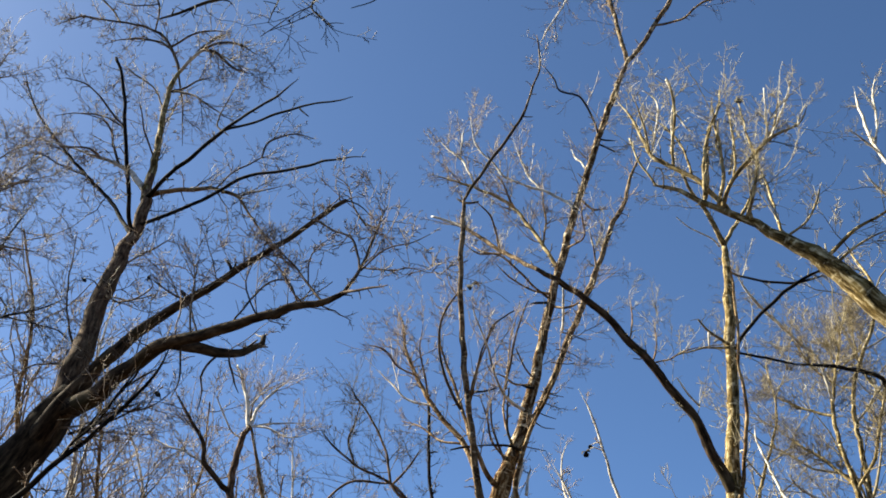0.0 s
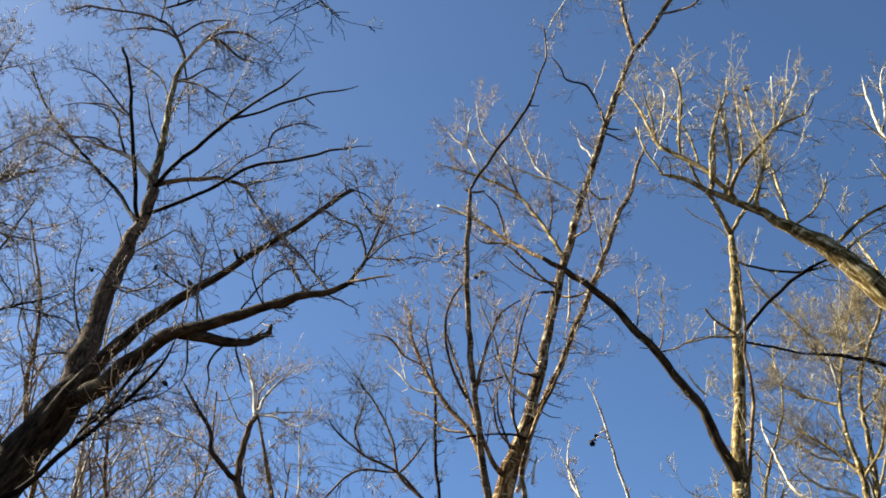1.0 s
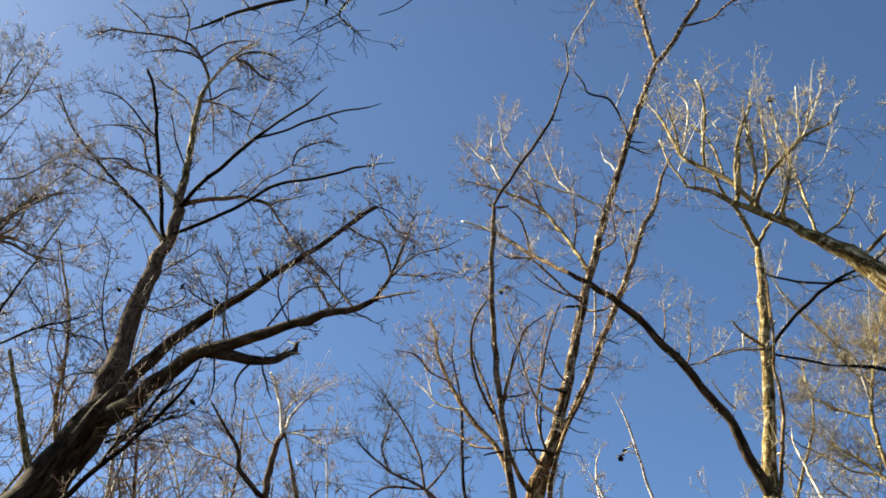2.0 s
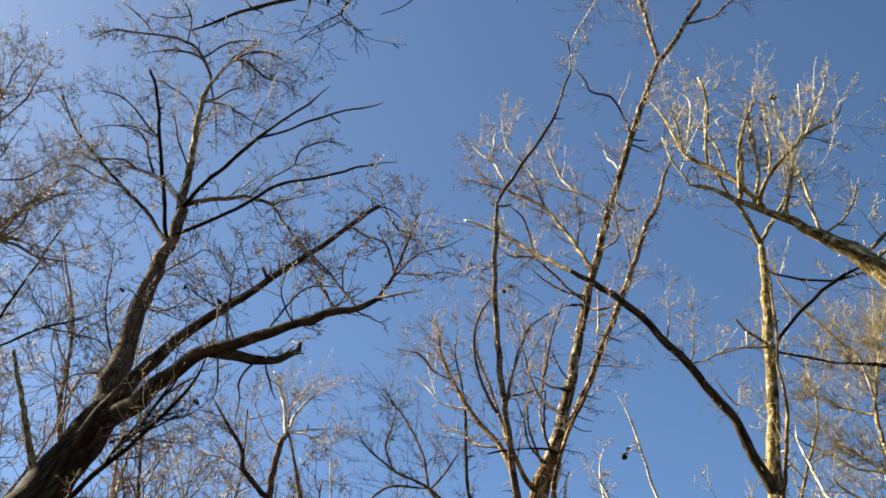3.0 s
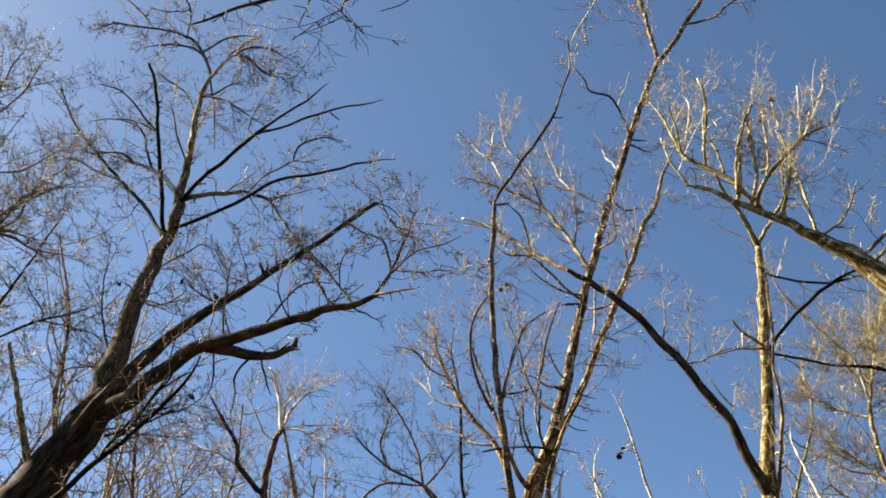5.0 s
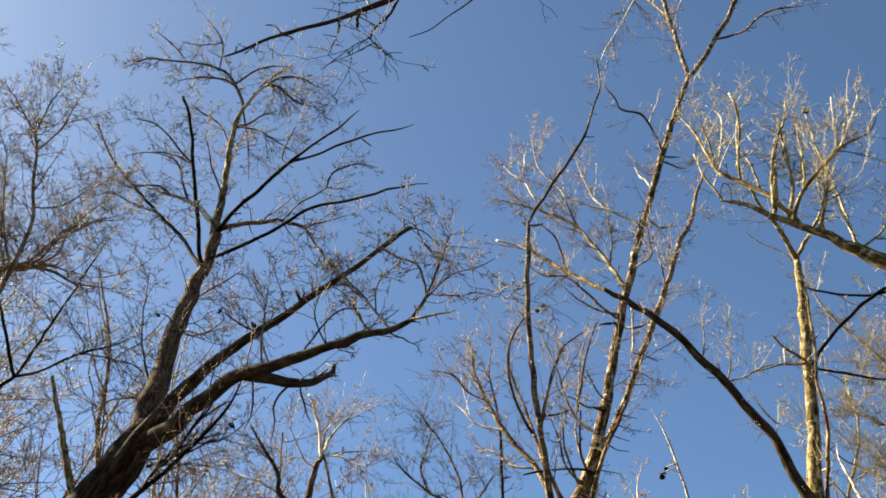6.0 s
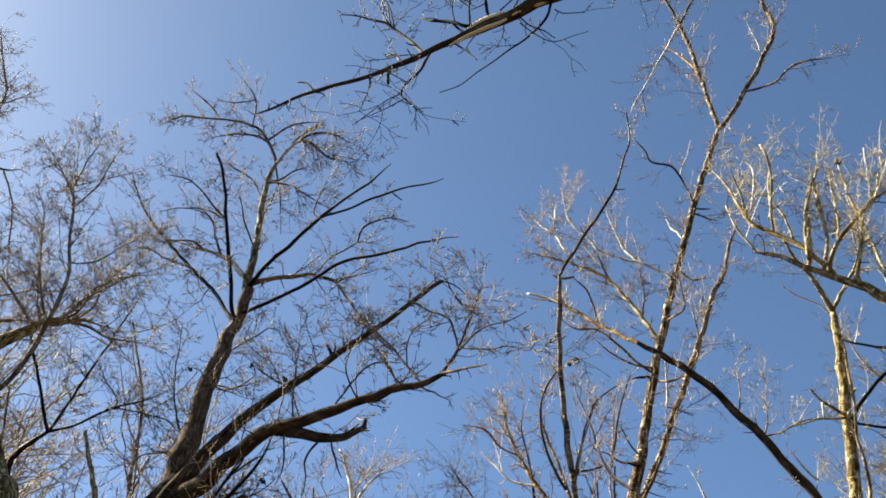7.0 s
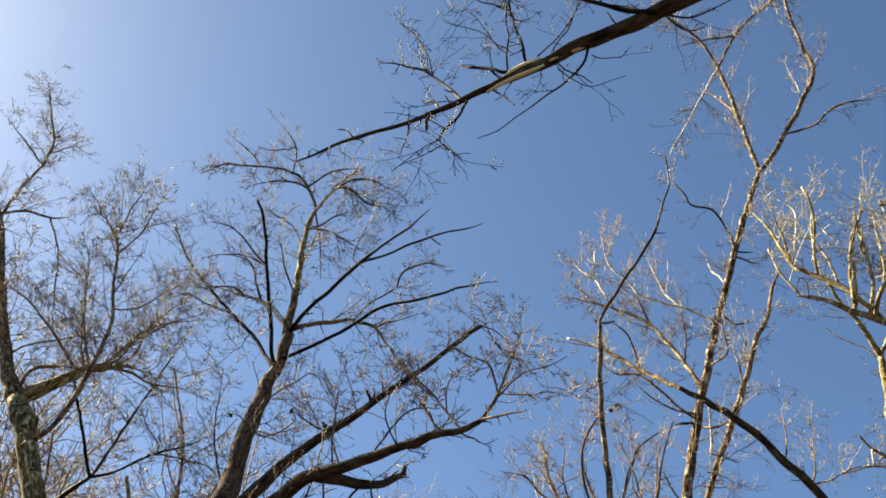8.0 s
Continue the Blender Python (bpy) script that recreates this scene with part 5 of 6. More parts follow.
tree_f.grow("branch", 3.7, (-6.42, 9.54, 9.48, 0.016), (-6.01, 9.40, 9.40, 0.014), (-5.74, 9.25, 9.60, 0.011), (-5.25, 9.07, 9.71, 0.008), (-4.82, 8.94, 9.72, 0.004), of=f3)
f4 = tree_f.grow("limb", 2.78, (-9.56, 10.53, 12.88, 0.030), (-9.89, 10.63, 13.59, 0.034), (-10.01, 10.67, 13.94, 0.031), (-10.03, 10.79, 14.79, 0.028), (-9.92, 10.87, 15.53, 0.025), (-10.02, 10.93, 16.34, 0.026), (-10.46, 10.98, 17.37, 0.023), (-10.95, 11.03, 18.59, 0.004))
tree_f.grow("branch", 2.59, (-10.01, 10.68, 13.98, 0.025), (-9.75, 10.88, 14.24, 0.024), (-9.33, 11.00, 14.14, 0.020), (-9.01, 11.08, 14.21, 0.004), of=f4)
tree_f.grow("branch", 2.78, (-9.92, 10.87, 15.53, 0.019), (-10.26, 10.67, 15.91, 0.017), (-10.88, 10.47, 16.60, 0.004), of=f4)
tree_f.grow("branch", 2.96, (-9.33, 11.00, 14.14, 0.018), (-9.02, 11.16, 13.49, 0.016), (-8.81, 11.31, 12.53, 0.015), (-8.56, 11.40, 11.60, 0.004), of=f4)
tree_f.grow("branch", 2.59, (-9.96, 10.89, 15.85, 0.016), (-9.89, 11.20, 16.45, 0.013), (-9.84, 11.49, 17.02, 0.004), of=f4)
tree_f.grow("limb", 3.7, (-7.63, 10.00, 9.29, 0.035), (-7.95, 10.36, 10.05, 0.030), (-7.87, 10.71, 10.45, 0.026), (-7.74, 11.20, 10.81, 0.004))
tree_f.grow("branch", 3.33, (-8.29, 10.23, 10.28, 0.018), (-8.20, 10.45, 10.67, 0.017), (-7.93, 10.67, 10.92, 0.014), (-7.53, 10.83, 11.18, 0.004), of=f1)
tree_f.grow("branch", 4.44, (-7.02, 10.62, 10.28, 0.025), (-6.87, 10.78, 10.74, 0.025), (-6.74, 10.90, 11.17, 0.020), (-6.46, 11.00, 11.44, 0.013), (-5.97, 11.12, 11.59, 0.004), of=f2)
tree_f.grow("branch", 3.7, (-7.20, 10.48, 10.12, 0.025), (-7.51, 10.33, 10.45, 0.025), (-7.82, 10.19, 10.82, 0.019), (-8.15, 10.04, 11.15, 0.013), (-8.53, 9.88, 11.38, 0.004), of=f2)
tree_f.grow("branch", 4.44, (-6.90, 10.70, 10.36, 0.023), (-6.57, 10.80, 10.32, 0.022), (-6.25, 10.88, 10.17, 0.016), (-5.71, 11.00, 10.14, 0.004), of=f2)
tree_f.grow("branch", 4.07, (-7.10, 10.56, 10.22, 0.023), (-7.26, 10.45, 10.62, 0.022), (-7.39, 10.33, 11.08, 0.016), (-7.47, 10.16, 11.63, 0.004), of=f2)
tree_f.grow("branch", 4.44, (-6.84, 10.74, 10.40, 0.023), (-6.74, 10.97, 10.85, 0.019), (-6.78, 11.16, 11.47, 0.017), (-6.58, 11.38, 12.14, 0.011), (-6.35, 11.54, 12.59, 0.004), of=f2)
tree_f.finish()

tree_g = Tree("overhanging_tree", (6.6, 1.2, 0), "leafless tree with a long overhanging limb, bark torn off in strips", BARK_OLD_SHADED, TWIG_DARK, 0.66, 12418, bushy=0.5)
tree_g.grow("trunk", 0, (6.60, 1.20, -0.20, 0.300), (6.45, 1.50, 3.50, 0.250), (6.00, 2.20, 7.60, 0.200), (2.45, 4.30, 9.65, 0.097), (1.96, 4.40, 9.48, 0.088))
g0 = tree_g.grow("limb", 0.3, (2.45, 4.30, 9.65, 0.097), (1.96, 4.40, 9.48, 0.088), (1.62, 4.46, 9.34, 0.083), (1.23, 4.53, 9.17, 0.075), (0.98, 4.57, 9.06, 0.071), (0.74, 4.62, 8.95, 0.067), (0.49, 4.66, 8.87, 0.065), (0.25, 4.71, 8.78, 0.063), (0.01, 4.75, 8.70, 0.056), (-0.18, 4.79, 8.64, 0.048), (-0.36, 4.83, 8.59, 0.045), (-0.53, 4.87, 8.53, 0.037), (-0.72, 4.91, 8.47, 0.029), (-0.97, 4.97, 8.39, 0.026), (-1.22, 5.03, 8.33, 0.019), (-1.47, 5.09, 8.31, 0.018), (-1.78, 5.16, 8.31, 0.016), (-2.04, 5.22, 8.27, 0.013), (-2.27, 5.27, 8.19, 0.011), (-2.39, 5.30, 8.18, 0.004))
g1 = tree_g.grow("limb", 1.8, (-0.87, 4.95, 8.42, 0.014), (-1.05, 5.07, 8.82, 0.013), (-1.26, 5.18, 9.21, 0.014), (-1.40, 5.23, 9.38, 0.011), (-1.62, 5.30, 9.57, 0.007), (-1.81, 5.35, 9.70, 0.004))
tree_g.grow("branch", 1.5, (-1.23, 5.16, 9.15, 0.007), (-1.31, 5.24, 9.63, 0.007), (-1.47, 5.30, 10.10, 0.005), (-1.71, 5.36, 10.50, 0.004), of=g1)
g2 = tree_g.grow("limb", 1.5, (-0.81, 4.93, 8.44, 0.012), (-0.87, 4.89, 8.13, 0.011), (-0.97, 4.84, 7.90, 0.010), (-1.00, 4.81, 7.70, 0.008), (-0.90, 4.77, 7.52, 0.005), (-0.81, 4.73, 7.39, 0.004), skin=BARK_BACKLIT)
tree_g.grow("branch", 1.2, (-1.00, 4.81, 7.73, 0.005), (-1.16, 4.91, 7.77, 0.004), (-1.31, 5.02, 7.75, 0.004), (-1.45, 5.11, 7.73, 0.003), of=g2, skin=BARK_BACKLIT)
tree_g.grow("branch", 0.9, (-0.52, 4.87, 8.54, 0.011), (-0.69, 4.99, 8.93, 0.011), (-0.84, 5.09, 9.11, 0.010), (-0.96, 5.17, 9.27, 0.008), of=g0, skin=BARK_BACKLIT, blunt=True)
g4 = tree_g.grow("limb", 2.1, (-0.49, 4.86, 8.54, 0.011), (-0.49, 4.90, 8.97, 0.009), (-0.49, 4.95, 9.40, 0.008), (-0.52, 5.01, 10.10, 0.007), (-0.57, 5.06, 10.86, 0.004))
g5 = tree_g.grow("limb", 1.35, (-0.29, 4.82, 8.61, 0.013), (-0.36, 4.87, 9.09, 0.014), (-0.43, 4.94, 9.53, 0.013), (-0.48, 5.00, 9.93, 0.013), (-0.52, 5.12, 10.72, 0.004), skin=BARK_BACKLIT)
tree_g.grow("branch", 0.75, (-0.48, 5.00, 9.93, 0.009), (-0.62, 5.06, 10.08, 0.009), (-0.80, 5.12, 10.31, 0.007), (-0.99, 5.20, 10.67, 0.004), of=g5, skin=BARK_BACKLIT)
tree_g.grow("limb", 0.75, (0.23, 4.71, 8.77, 0.012), (0.16, 4.64, 8.36, 0.011), (0.02, 4.55, 8.02, 0.009), (-0.16, 4.47, 7.73, 0.007), (-0.34, 4.39, 7.42, 0.005), (-0.50, 4.34, 7.17, 0.004), (-0.63, 4.31, 7.07, 0.003), skin=BARK_BACKLIT)
tree_g.grow("branch", 1.05, (-0.14, 4.78, 8.65, 0.007), (-0.03, 4.88, 9.10, 0.006), (0.07, 4.96, 9.43, 0.007), (0.18, 5.08, 10.11, 0.004), of=g0, skin=BARK_BACKLIT)
tree_g.grow("limb", 0.75, (0.75, 4.61, 8.96, 0.012), (0.62, 4.69, 9.21, 0.012), (0.46, 4.75, 9.39, 0.011), (0.29, 4.82, 9.61, 0.010), (0.10, 4.91, 9.99, 0.004), skin=BARK_BACKLIT)
tree_g.grow("branch", 0.3, (-1.19, 5.02, 8.33, 0.009), (-1.16, 4.97, 8.17, 0.009), (-1.14, 4.92, 8.04, 0.004), of=g0, skin=BARK_BACKLIT)
tree_g.grow("branch", 0.45, (-1.07, 4.99, 8.36, 0.008), (-1.14, 5.05, 8.58, 0.008), (-1.24, 5.09, 8.64, 0.004), of=g0, skin=BARK_BACKLIT)
tree_g.grow("branch", 0.3, (-1.85, 5.17, 8.30, 0.008), (-1.98, 5.25, 8.52, 0.008), (-2.05, 5.27, 8.56, 0.004), of=g0, skin=BARK_BACKLIT)
tree_g.grow("branch", 0.3, (-1.87, 5.18, 8.30, 0.007), (-1.78, 5.18, 8.26, 0.006), (-1.75, 5.18, 8.22, 0.004), of=g0, skin=BARK_BACKLIT)
tree_g.grow("branch", 1.5, (-1.36, 5.06, 8.32, 0.007), (-1.32, 5.00, 8.10, 0.006), (-1.32, 4.94, 7.87, 0.006), (-1.34, 4.86, 7.60, 0.003), of=g0, skin=BARK_BACKLIT)
tree_g.grow("branch", 1.2, (-0.64, 4.89, 8.49, 0.008), (-0.49, 4.79, 8.19, 0.007), (-0.40, 4.69, 7.94, 0.004), of=g0, skin=BARK_BACKLIT)
tree_g.grow("branch", 1.2, (-0.10, 4.78, 8.66, 0.007), (0.07, 4.64, 8.25, 0.006), (0.21, 4.48, 7.87, 0.004), of=g0, skin=BARK_BACKLIT)
tree_g.grow("branch", 0.15, (-2.27, 5.27, 8.19, 0.006), (-2.23, 5.20, 8.17, 0.006), (-2.23, 5.17, 8.16, 0.004), of=g0, skin=BARK_BACKLIT)
tree_g.grow("branch", 1.35, (0.83, 4.60, 9.00, 0.008), (1.05, 4.82, 9.01, 0.008), (1.27, 5.00, 9.31, 0.004), of=g0, skin=BARK_BACKLIT)
tree_g.grow("branch", 0.9, (0.78, 4.61, 8.97, 0.010), (1.06, 4.76, 9.11, 0.009), (1.28, 4.84, 9.31, 0.008), (1.55, 4.91, 9.59, 0.004), of=g0, skin=BARK_BACKLIT)
tree_g.grow("branch", 0.3, (-2.07, 5.22, 8.26, 0.007), (-2.03, 5.16, 8.13, 0.006), (-2.02, 5.12, 8.02, 0.004), of=g0, skin=BARK_BACKLIT)
tree_g.grow("branch", 0, (-0.36, 4.82, 8.59, 0.018), (-0.52, 4.86, 8.66, 0.016), (-0.63, 4.91, 8.80, 0.014), (-0.85, 5.00, 8.98, 0.012), of=g0, skin=BARK_BACKLIT, blunt=True)
tree_g.grow("branch", 0.6, (-0.62, 4.93, 8.83, 0.006), (-0.64, 4.94, 9.06, 0.005), (-0.65, 4.95, 9.21, 0.004), of=g0, skin=BARK_BACKLIT)
tree_g.grow("branch", 0.8, (-1.20, 5.15, 9.13, 0.006), (-1.28, 5.20, 9.53, 0.006), (-1.45, 5.25, 9.97, 0.005), (-1.66, 5.30, 10.36, 0.004), of=g1, skin=BARK_BACKLIT)
tree_g.grow("branch", 0, (-1.07, 5.00, 8.37, 0.015), (-1.12, 5.00, 8.50, 0.012), (-1.20, 5.00, 8.49, 0.010), of=g0, skin=BARK_PALE)
tree_g.grow("branch", 0.9, (-0.05, 4.78, 8.53, 0.006), (0.09, 4.76, 8.30, 0.005), (0.22, 4.74, 8.17, 0.004), (0.38, 4.72, 8.22, 0.003), (0.49, 4.70, 8.24, 0.003), of=g0, skin=BARK_BACKLIT)
tree_g.grow("branch", 0.9, (0.24, 4.70, 8.57, 0.006), (0.30, 4.67, 8.46, 0.005), (0.47, 4.60, 8.35, 0.003), of=g0, skin=BARK_BACKLIT)
tree_g.grow("branch", 0.3, (0.79, 4.56, 8.91, 0.022), (0.74, 4.56, 8.92, 0.022), (0.50, 4.58, 9.05, 0.020), (0.21, 4.59, 9.26, 0.017), (0.05, 4.60, 9.39, 0.016), of=g0, skin=BARK_BACKLIT)
tree_g.grow("branch", 0.9, (-0.22, 4.85, 8.84, 0.008), (-0.19, 4.86, 8.89, 0.007), (0.03, 4.92, 9.33, 0.006), (0.17, 4.97, 9.81, 0.006), (0.22, 5.00, 10.09, 0.005), of=g0, skin=BARK_GREY)
tree_g.grow("branch", 0, (-1.15, 5.00, 8.29, 0.017), (-1.16, 4.98, 8.22, 0.015), (-1.15, 4.95, 8.05, 0.012), of=g0, skin=BARK_BACKLIT, blunt=True)
tree_g.grow("branch", 0.5, (-1.32, 5.04, 8.25, 0.006), (-1.33, 5.03, 8.22, 0.006), (-1.32, 5.00, 8.03, 0.004), (-1.35, 4.95, 7.81, 0.003), of=g0, skin=BARK_BACKLIT)
tree_g.grow("branch", 0.8, (-0.49, 4.90, 9.00, 0.006), (-0.54, 4.92, 9.10, 0.006), (-0.73, 4.98, 9.49, 0.005), (-1.10, 5.08, 9.89, 0.004), (-1.16, 5.10, 10.06, 0.003), of=g4, skin=BARK_BACKLIT)
tree_g.grow("branch", 0.8, (-0.48, 4.92, 9.09, 0.006), (-0.62, 4.97, 9.32, 0.005), (-0.80, 5.06, 9.86, 0.004), (-0.92, 5.10, 10.10, 0.003), of=g4, skin=BARK_BACKLIT)
tree_g.grow("branch", 0.8, (-0.99, 4.82, 7.66, 0.005), (-1.20, 4.81, 7.50, 0.003), (-1.34, 4.80, 7.39, 0.003), of=g2, skin=BARK_BACKLIT)
tree_g.grow("branch", 0.8, (-0.97, 4.80, 7.65, 0.005), (-0.81, 4.70, 7.35, 0.003), of=g2, skin=BARK_BACKLIT)
torn_strip(tree_g, g0, ((-0.545, 4.854, 8.533, 0.010), (-0.467, 4.837, 8.573, 0.022), (-0.369, 4.815, 8.612, 0.029), (-0.271, 4.793, 8.642, 0.032), (-0.183, 4.774, 8.668, 0.022)), 77)
torn_strip(tree_g, g0, ((-0.649, 4.867, 8.396, 0.010), (-0.538, 4.843, 8.445, 0.017), (-0.417, 4.817, 8.489, 0.017), (-0.272, 4.785, 8.530, 0.017), (-0.165, 4.762, 8.572, 0.010)), 78)
torn_strip(tree_g, g0, ((-0.117, 4.761, 8.623, 0.010), (0.018, 4.736, 8.667, 0.017), (0.163, 4.709, 8.707, 0.020), (0.308, 4.682, 8.763, 0.010)), 79)
tree_g.finish()

tree_h = Tree("pale_tree", (-2.25, 15.0, 0), "small pale-barked leafless tree forking into two stems", BARK_PALE, TWIG_RED, 1.14, 7119, "young trees")
tree_h.grow("trunk", 0, (-2.25, 15.00, -0.20, 0.106), (-2.53, 15.00, 3.64, 0.085), (-3.10, 15.00, 7.28, 0.074), (-3.30, 15.00, 7.93, 0.066), (-3.45, 15.00, 8.30, 0.060), (-3.46, 15.08, 8.81, 0.057), (-3.42, 15.15, 9.34, 0.052), (-3.31, 15.19, 9.60, 0.044), skin=BARK_GREY)
h1 = tree_h.grow("limb", 2.4, (-3.33, 15.19, 9.55, 0.042), (-3.44, 15.27, 10.14, 0.033), (-3.61, 15.35, 10.65, 0.025), (-3.74, 15.40, 10.94, 0.018), blunt=True)
h2 = tree_h.grow("limb", 2.4, (-3.45, 15.00, 8.30, 0.046), (-3.88, 14.80, 8.69, 0.040), (-3.94, 14.68, 9.05, 0.034), (-4.27, 14.45, 9.52, 0.025), (-4.45, 14.30, 9.81, 0.004), skin=BARK_OLD_SHADED)
tree_h.grow("branch", 2.7, (-3.31, 15.19, 9.60, 0.017), (-2.98, 15.01, 9.47, 0.018), (-2.59, 14.83, 9.20, 0.011), (-2.25, 14.69, 9.18, 0.004), of=h1)
tree_h.grow("limb", 2.7, (-3.31, 15.19, 9.60, 0.030), (-3.25, 15.41, 10.10, 0.025), (-3.03, 15.65, 10.58, 0.018), (-2.79, 15.89, 10.97, 0.004))
tree_h.grow("branch", 2.7, (-3.88, 14.80, 8.69, 0.019), (-4.30, 14.98, 9.02, 0.018), (-4.76, 15.16, 9.26, 0.015), (-5.29, 15.40, 9.71, 0.004), of=h2)
tree_h.grow("branch", 2.7, (-3.42, 15.15, 9.34, 0.017), (-3.60, 15.01, 9.45, 0.014), (-3.76, 14.85, 9.74, 0.015), (-3.87, 14.75, 9.96, 0.004), of=h1)
tree_h.grow("branch", 1.8, (-3.31, 15.19, 9.60, 0.017), (-2.81, 15.01, 9.56, 0.014), (-2.19, 14.79, 9.44, 0.004), of=h1)
tree_h.grow("branch", 2.1, (-3.40, 15.25, 9.98, 0.017), (-3.24, 15.51, 10.42, 0.015), (-2.97, 15.75, 10.79, 0.004), of=h1)
tree_h.finish()

tree_j = Tree("young_tree", (0.63, 15.5, 0), "thin dark leafless young tree with arching branches", BARK_GREY, TWIG_DARK, 1.23, 8141, "young trees")
tree_j.grow("trunk", 0, (0.63, 15.50, -0.20, 0.069), (0.39, 15.50, 3.73, 0.055), (-0.14, 15.50, 7.47, 0.050), (-0.28, 15.50, 7.99, 0.041), (-0.44, 15.50, 8.22, 0.026))
j1 = tree_j.grow("limb", 2.55, (-0.44, 15.50, 8.22, 0.025), (-0.87, 15.72, 8.76, 0.025), (-1.03, 15.90, 9.58, 0.022), (-1.38, 16.05, 10.32, 0.019), (-1.63, 16.14, 10.74, 0.016), (-1.82, 16.20, 11.12, 0.004))
j2 = tree_j.grow("limb", 2.55, (-0.44, 15.50, 8.22, 0.025), (-0.87, 15.21, 8.56, 0.024), (-1.40, 14.99, 8.75, 0.020), (-1.83, 14.81, 9.05, 0.017), (-2.05, 14.70, 9.34, 0.004))
tree_j.grow("branch", 2.7, (-0.87, 15.21, 8.56, 0.019), (-1.28, 15.40, 8.68, 0.021), (-1.68, 15.54, 8.68, 0.021), (-2.00, 15.65, 8.40, 0.018), (-2.23, 15.71, 8.13, 0.004), of=j2)
tree_j.grow("branch", 3, (-1.46, 14.96, 8.79, 0.019), (-1.60, 15.13, 9.30, 0.018), (-1.52, 15.26, 9.69, 0.015), (-1.46, 15.46, 10.24, 0.004), of=j2)
tree_j.grow("branch", 3, (-0.87, 15.72, 8.76, 0.020), (-0.53, 15.34, 8.98, 0.018), (-0.33, 15.12, 9.18, 0.004), of=j1)
tree_j.finish()

tree_k = Tree("sapling", (4.39, 16.2, 0), "thin pale leafless sapling leaning", BARK_PALE, TWIG_FAR, 0.57, 5775, "young trees")
k0 = tree_k.grow("trunk", 0.25, (4.39, 16.20, -0.20, 0.063), (4.09, 16.13, 3.59, 0.051), (3.47, 16.00, 7.18, 0.045), (3.25, 15.92, 7.81, 0.037), (3.03, 15.85, 8.47, 0.028), (2.83, 15.78, 9.40, 0.022), (2.69, 15.74, 10.05, 0.019), (2.48, 15.70, 10.63, 0.004), skin=BARK_PALE)
tree_k.grow("branch", 0, (2.79, 15.77, 9.59, 0.010), (2.70, 15.82, 9.60, 0.011), (2.62, 15.87, 9.59, 0.004), of=k0)
tree_k.grow("branch", 0, (2.82, 15.78, 9.43, 0.010), (2.65, 15.72, 9.46, 0.011), (2.50, 15.68, 9.37, 0.004), of=k0)
dry_leaf(tree_k, k0, (2.62, 15.87, 9.59), 0.07, 132)
dry_leaf(tree_k, k0, (2.50, 15.68, 9.37), 0.1, 162)
tree_k.finish()

tree_l = Tree("sapling", (-2.71, 19.0, 0), "slim brown leafless sapling with upright twigs", BARK_RED, TWIG_RED, 0.95, 5782, "young trees")
tree_l.grow("trunk", 1.5, (-2.71, 19.00, -0.20, 0.086), (-2.94, 19.00, 4.40, 0.069), (-3.42, 19.00, 8.79, 0.062), (-3.60, 19.00, 9.68, 0.048), (-3.80, 19.00, 10.42, 0.042), (-3.99, 19.00, 11.14, 0.031), (-4.16, 19.00, 11.81, 0.023), (-4.07, 19.00, 12.65, 0.004))
tree_l.finish()

tree_m = Tree("sapling", (0.22, 13.89, 0), "straight thin dark leafless sapling", BARK_BACKLIT, TWIG_DARK, 0.57, 5789, "young trees")
tree_m.grow("trunk", 1, (0.22, 13.89, -0.20, 0.045), (0.12, 13.93, 3.45, 0.036), (-0.08, 14.00, 6.90, 0.032), (-0.16, 14.05, 7.57, 0.027), (-0.21, 14.10, 8.38, 0.025), (-0.23, 14.16, 9.41, 0.023), (-0.29, 14.20, 10.07, 0.004), skin=BARK_BACKLIT)
tree_m.finish()

tree_n = Tree("sapling", (3.05, 18.0, 0), "thin pale leafless sapling with two tips", BARK_PALE, TWIG_FAR, 0.76, 5796, "young trees")
n0 = tree_n.grow("trunk", 0.9, (3.05, 18.00, -0.20, 0.048), (2.92, 18.00, 4.21, 0.039), (2.65, 18.00, 8.41, 0.035), (2.54, 18.00, 9.28, 0.028), (2.40, 18.00, 9.77, 0.024), (2.19, 18.00, 10.25, 0.004))
tree_n.grow("branch", 0.9, (2.53, 18.00, 9.31, 0.022), (2.40, 18.20, 9.74, 0.021), (2.41, 18.40, 10.44, 0.017), (2.58, 18.50, 11.00, 0.004), of=n0)
tree_n.finish()

tree_p = Tree("young_tree", (-8.07, 13.0, 0), "thin dark leafless young tree with three fanning limbs", BARK_BACKLIT, TWIG_DARK, 0.95, 8183, "young trees")
tree_p.grow("trunk", 0, (-8.07, 13.00, -0.20, 0.100), (-8.17, 13.00, 4.18, 0.080), (-8.38, 13.00, 8.35, 0.071), (-8.47, 13.00, 9.21, 0.052), (-8.41, 13.00, 9.57, 0.043), (-8.01, 13.00, 9.97, 0.027))
tree_p.grow("limb", 3.3, (-8.01, 13.00, 9.97, 0.026), (-7.89, 13.15, 10.67, 0.025), (-7.80, 13.28, 11.39, 0.022), (-7.69, 13.39, 11.96, 0.019), (-7.60, 13.56, 12.80, 0.016), (-7.48, 13.70, 13.49, 0.004))
tree_p.grow("limb", 3.3, (-8.01, 13.00, 9.97, 0.029), (-8.13, 12.72, 10.38, 0.028), (-8.32, 12.48, 10.96, 0.025), (-8.46, 12.40, 11.31, 0.019), (-8.65, 12.30, 11.85, 0.004))
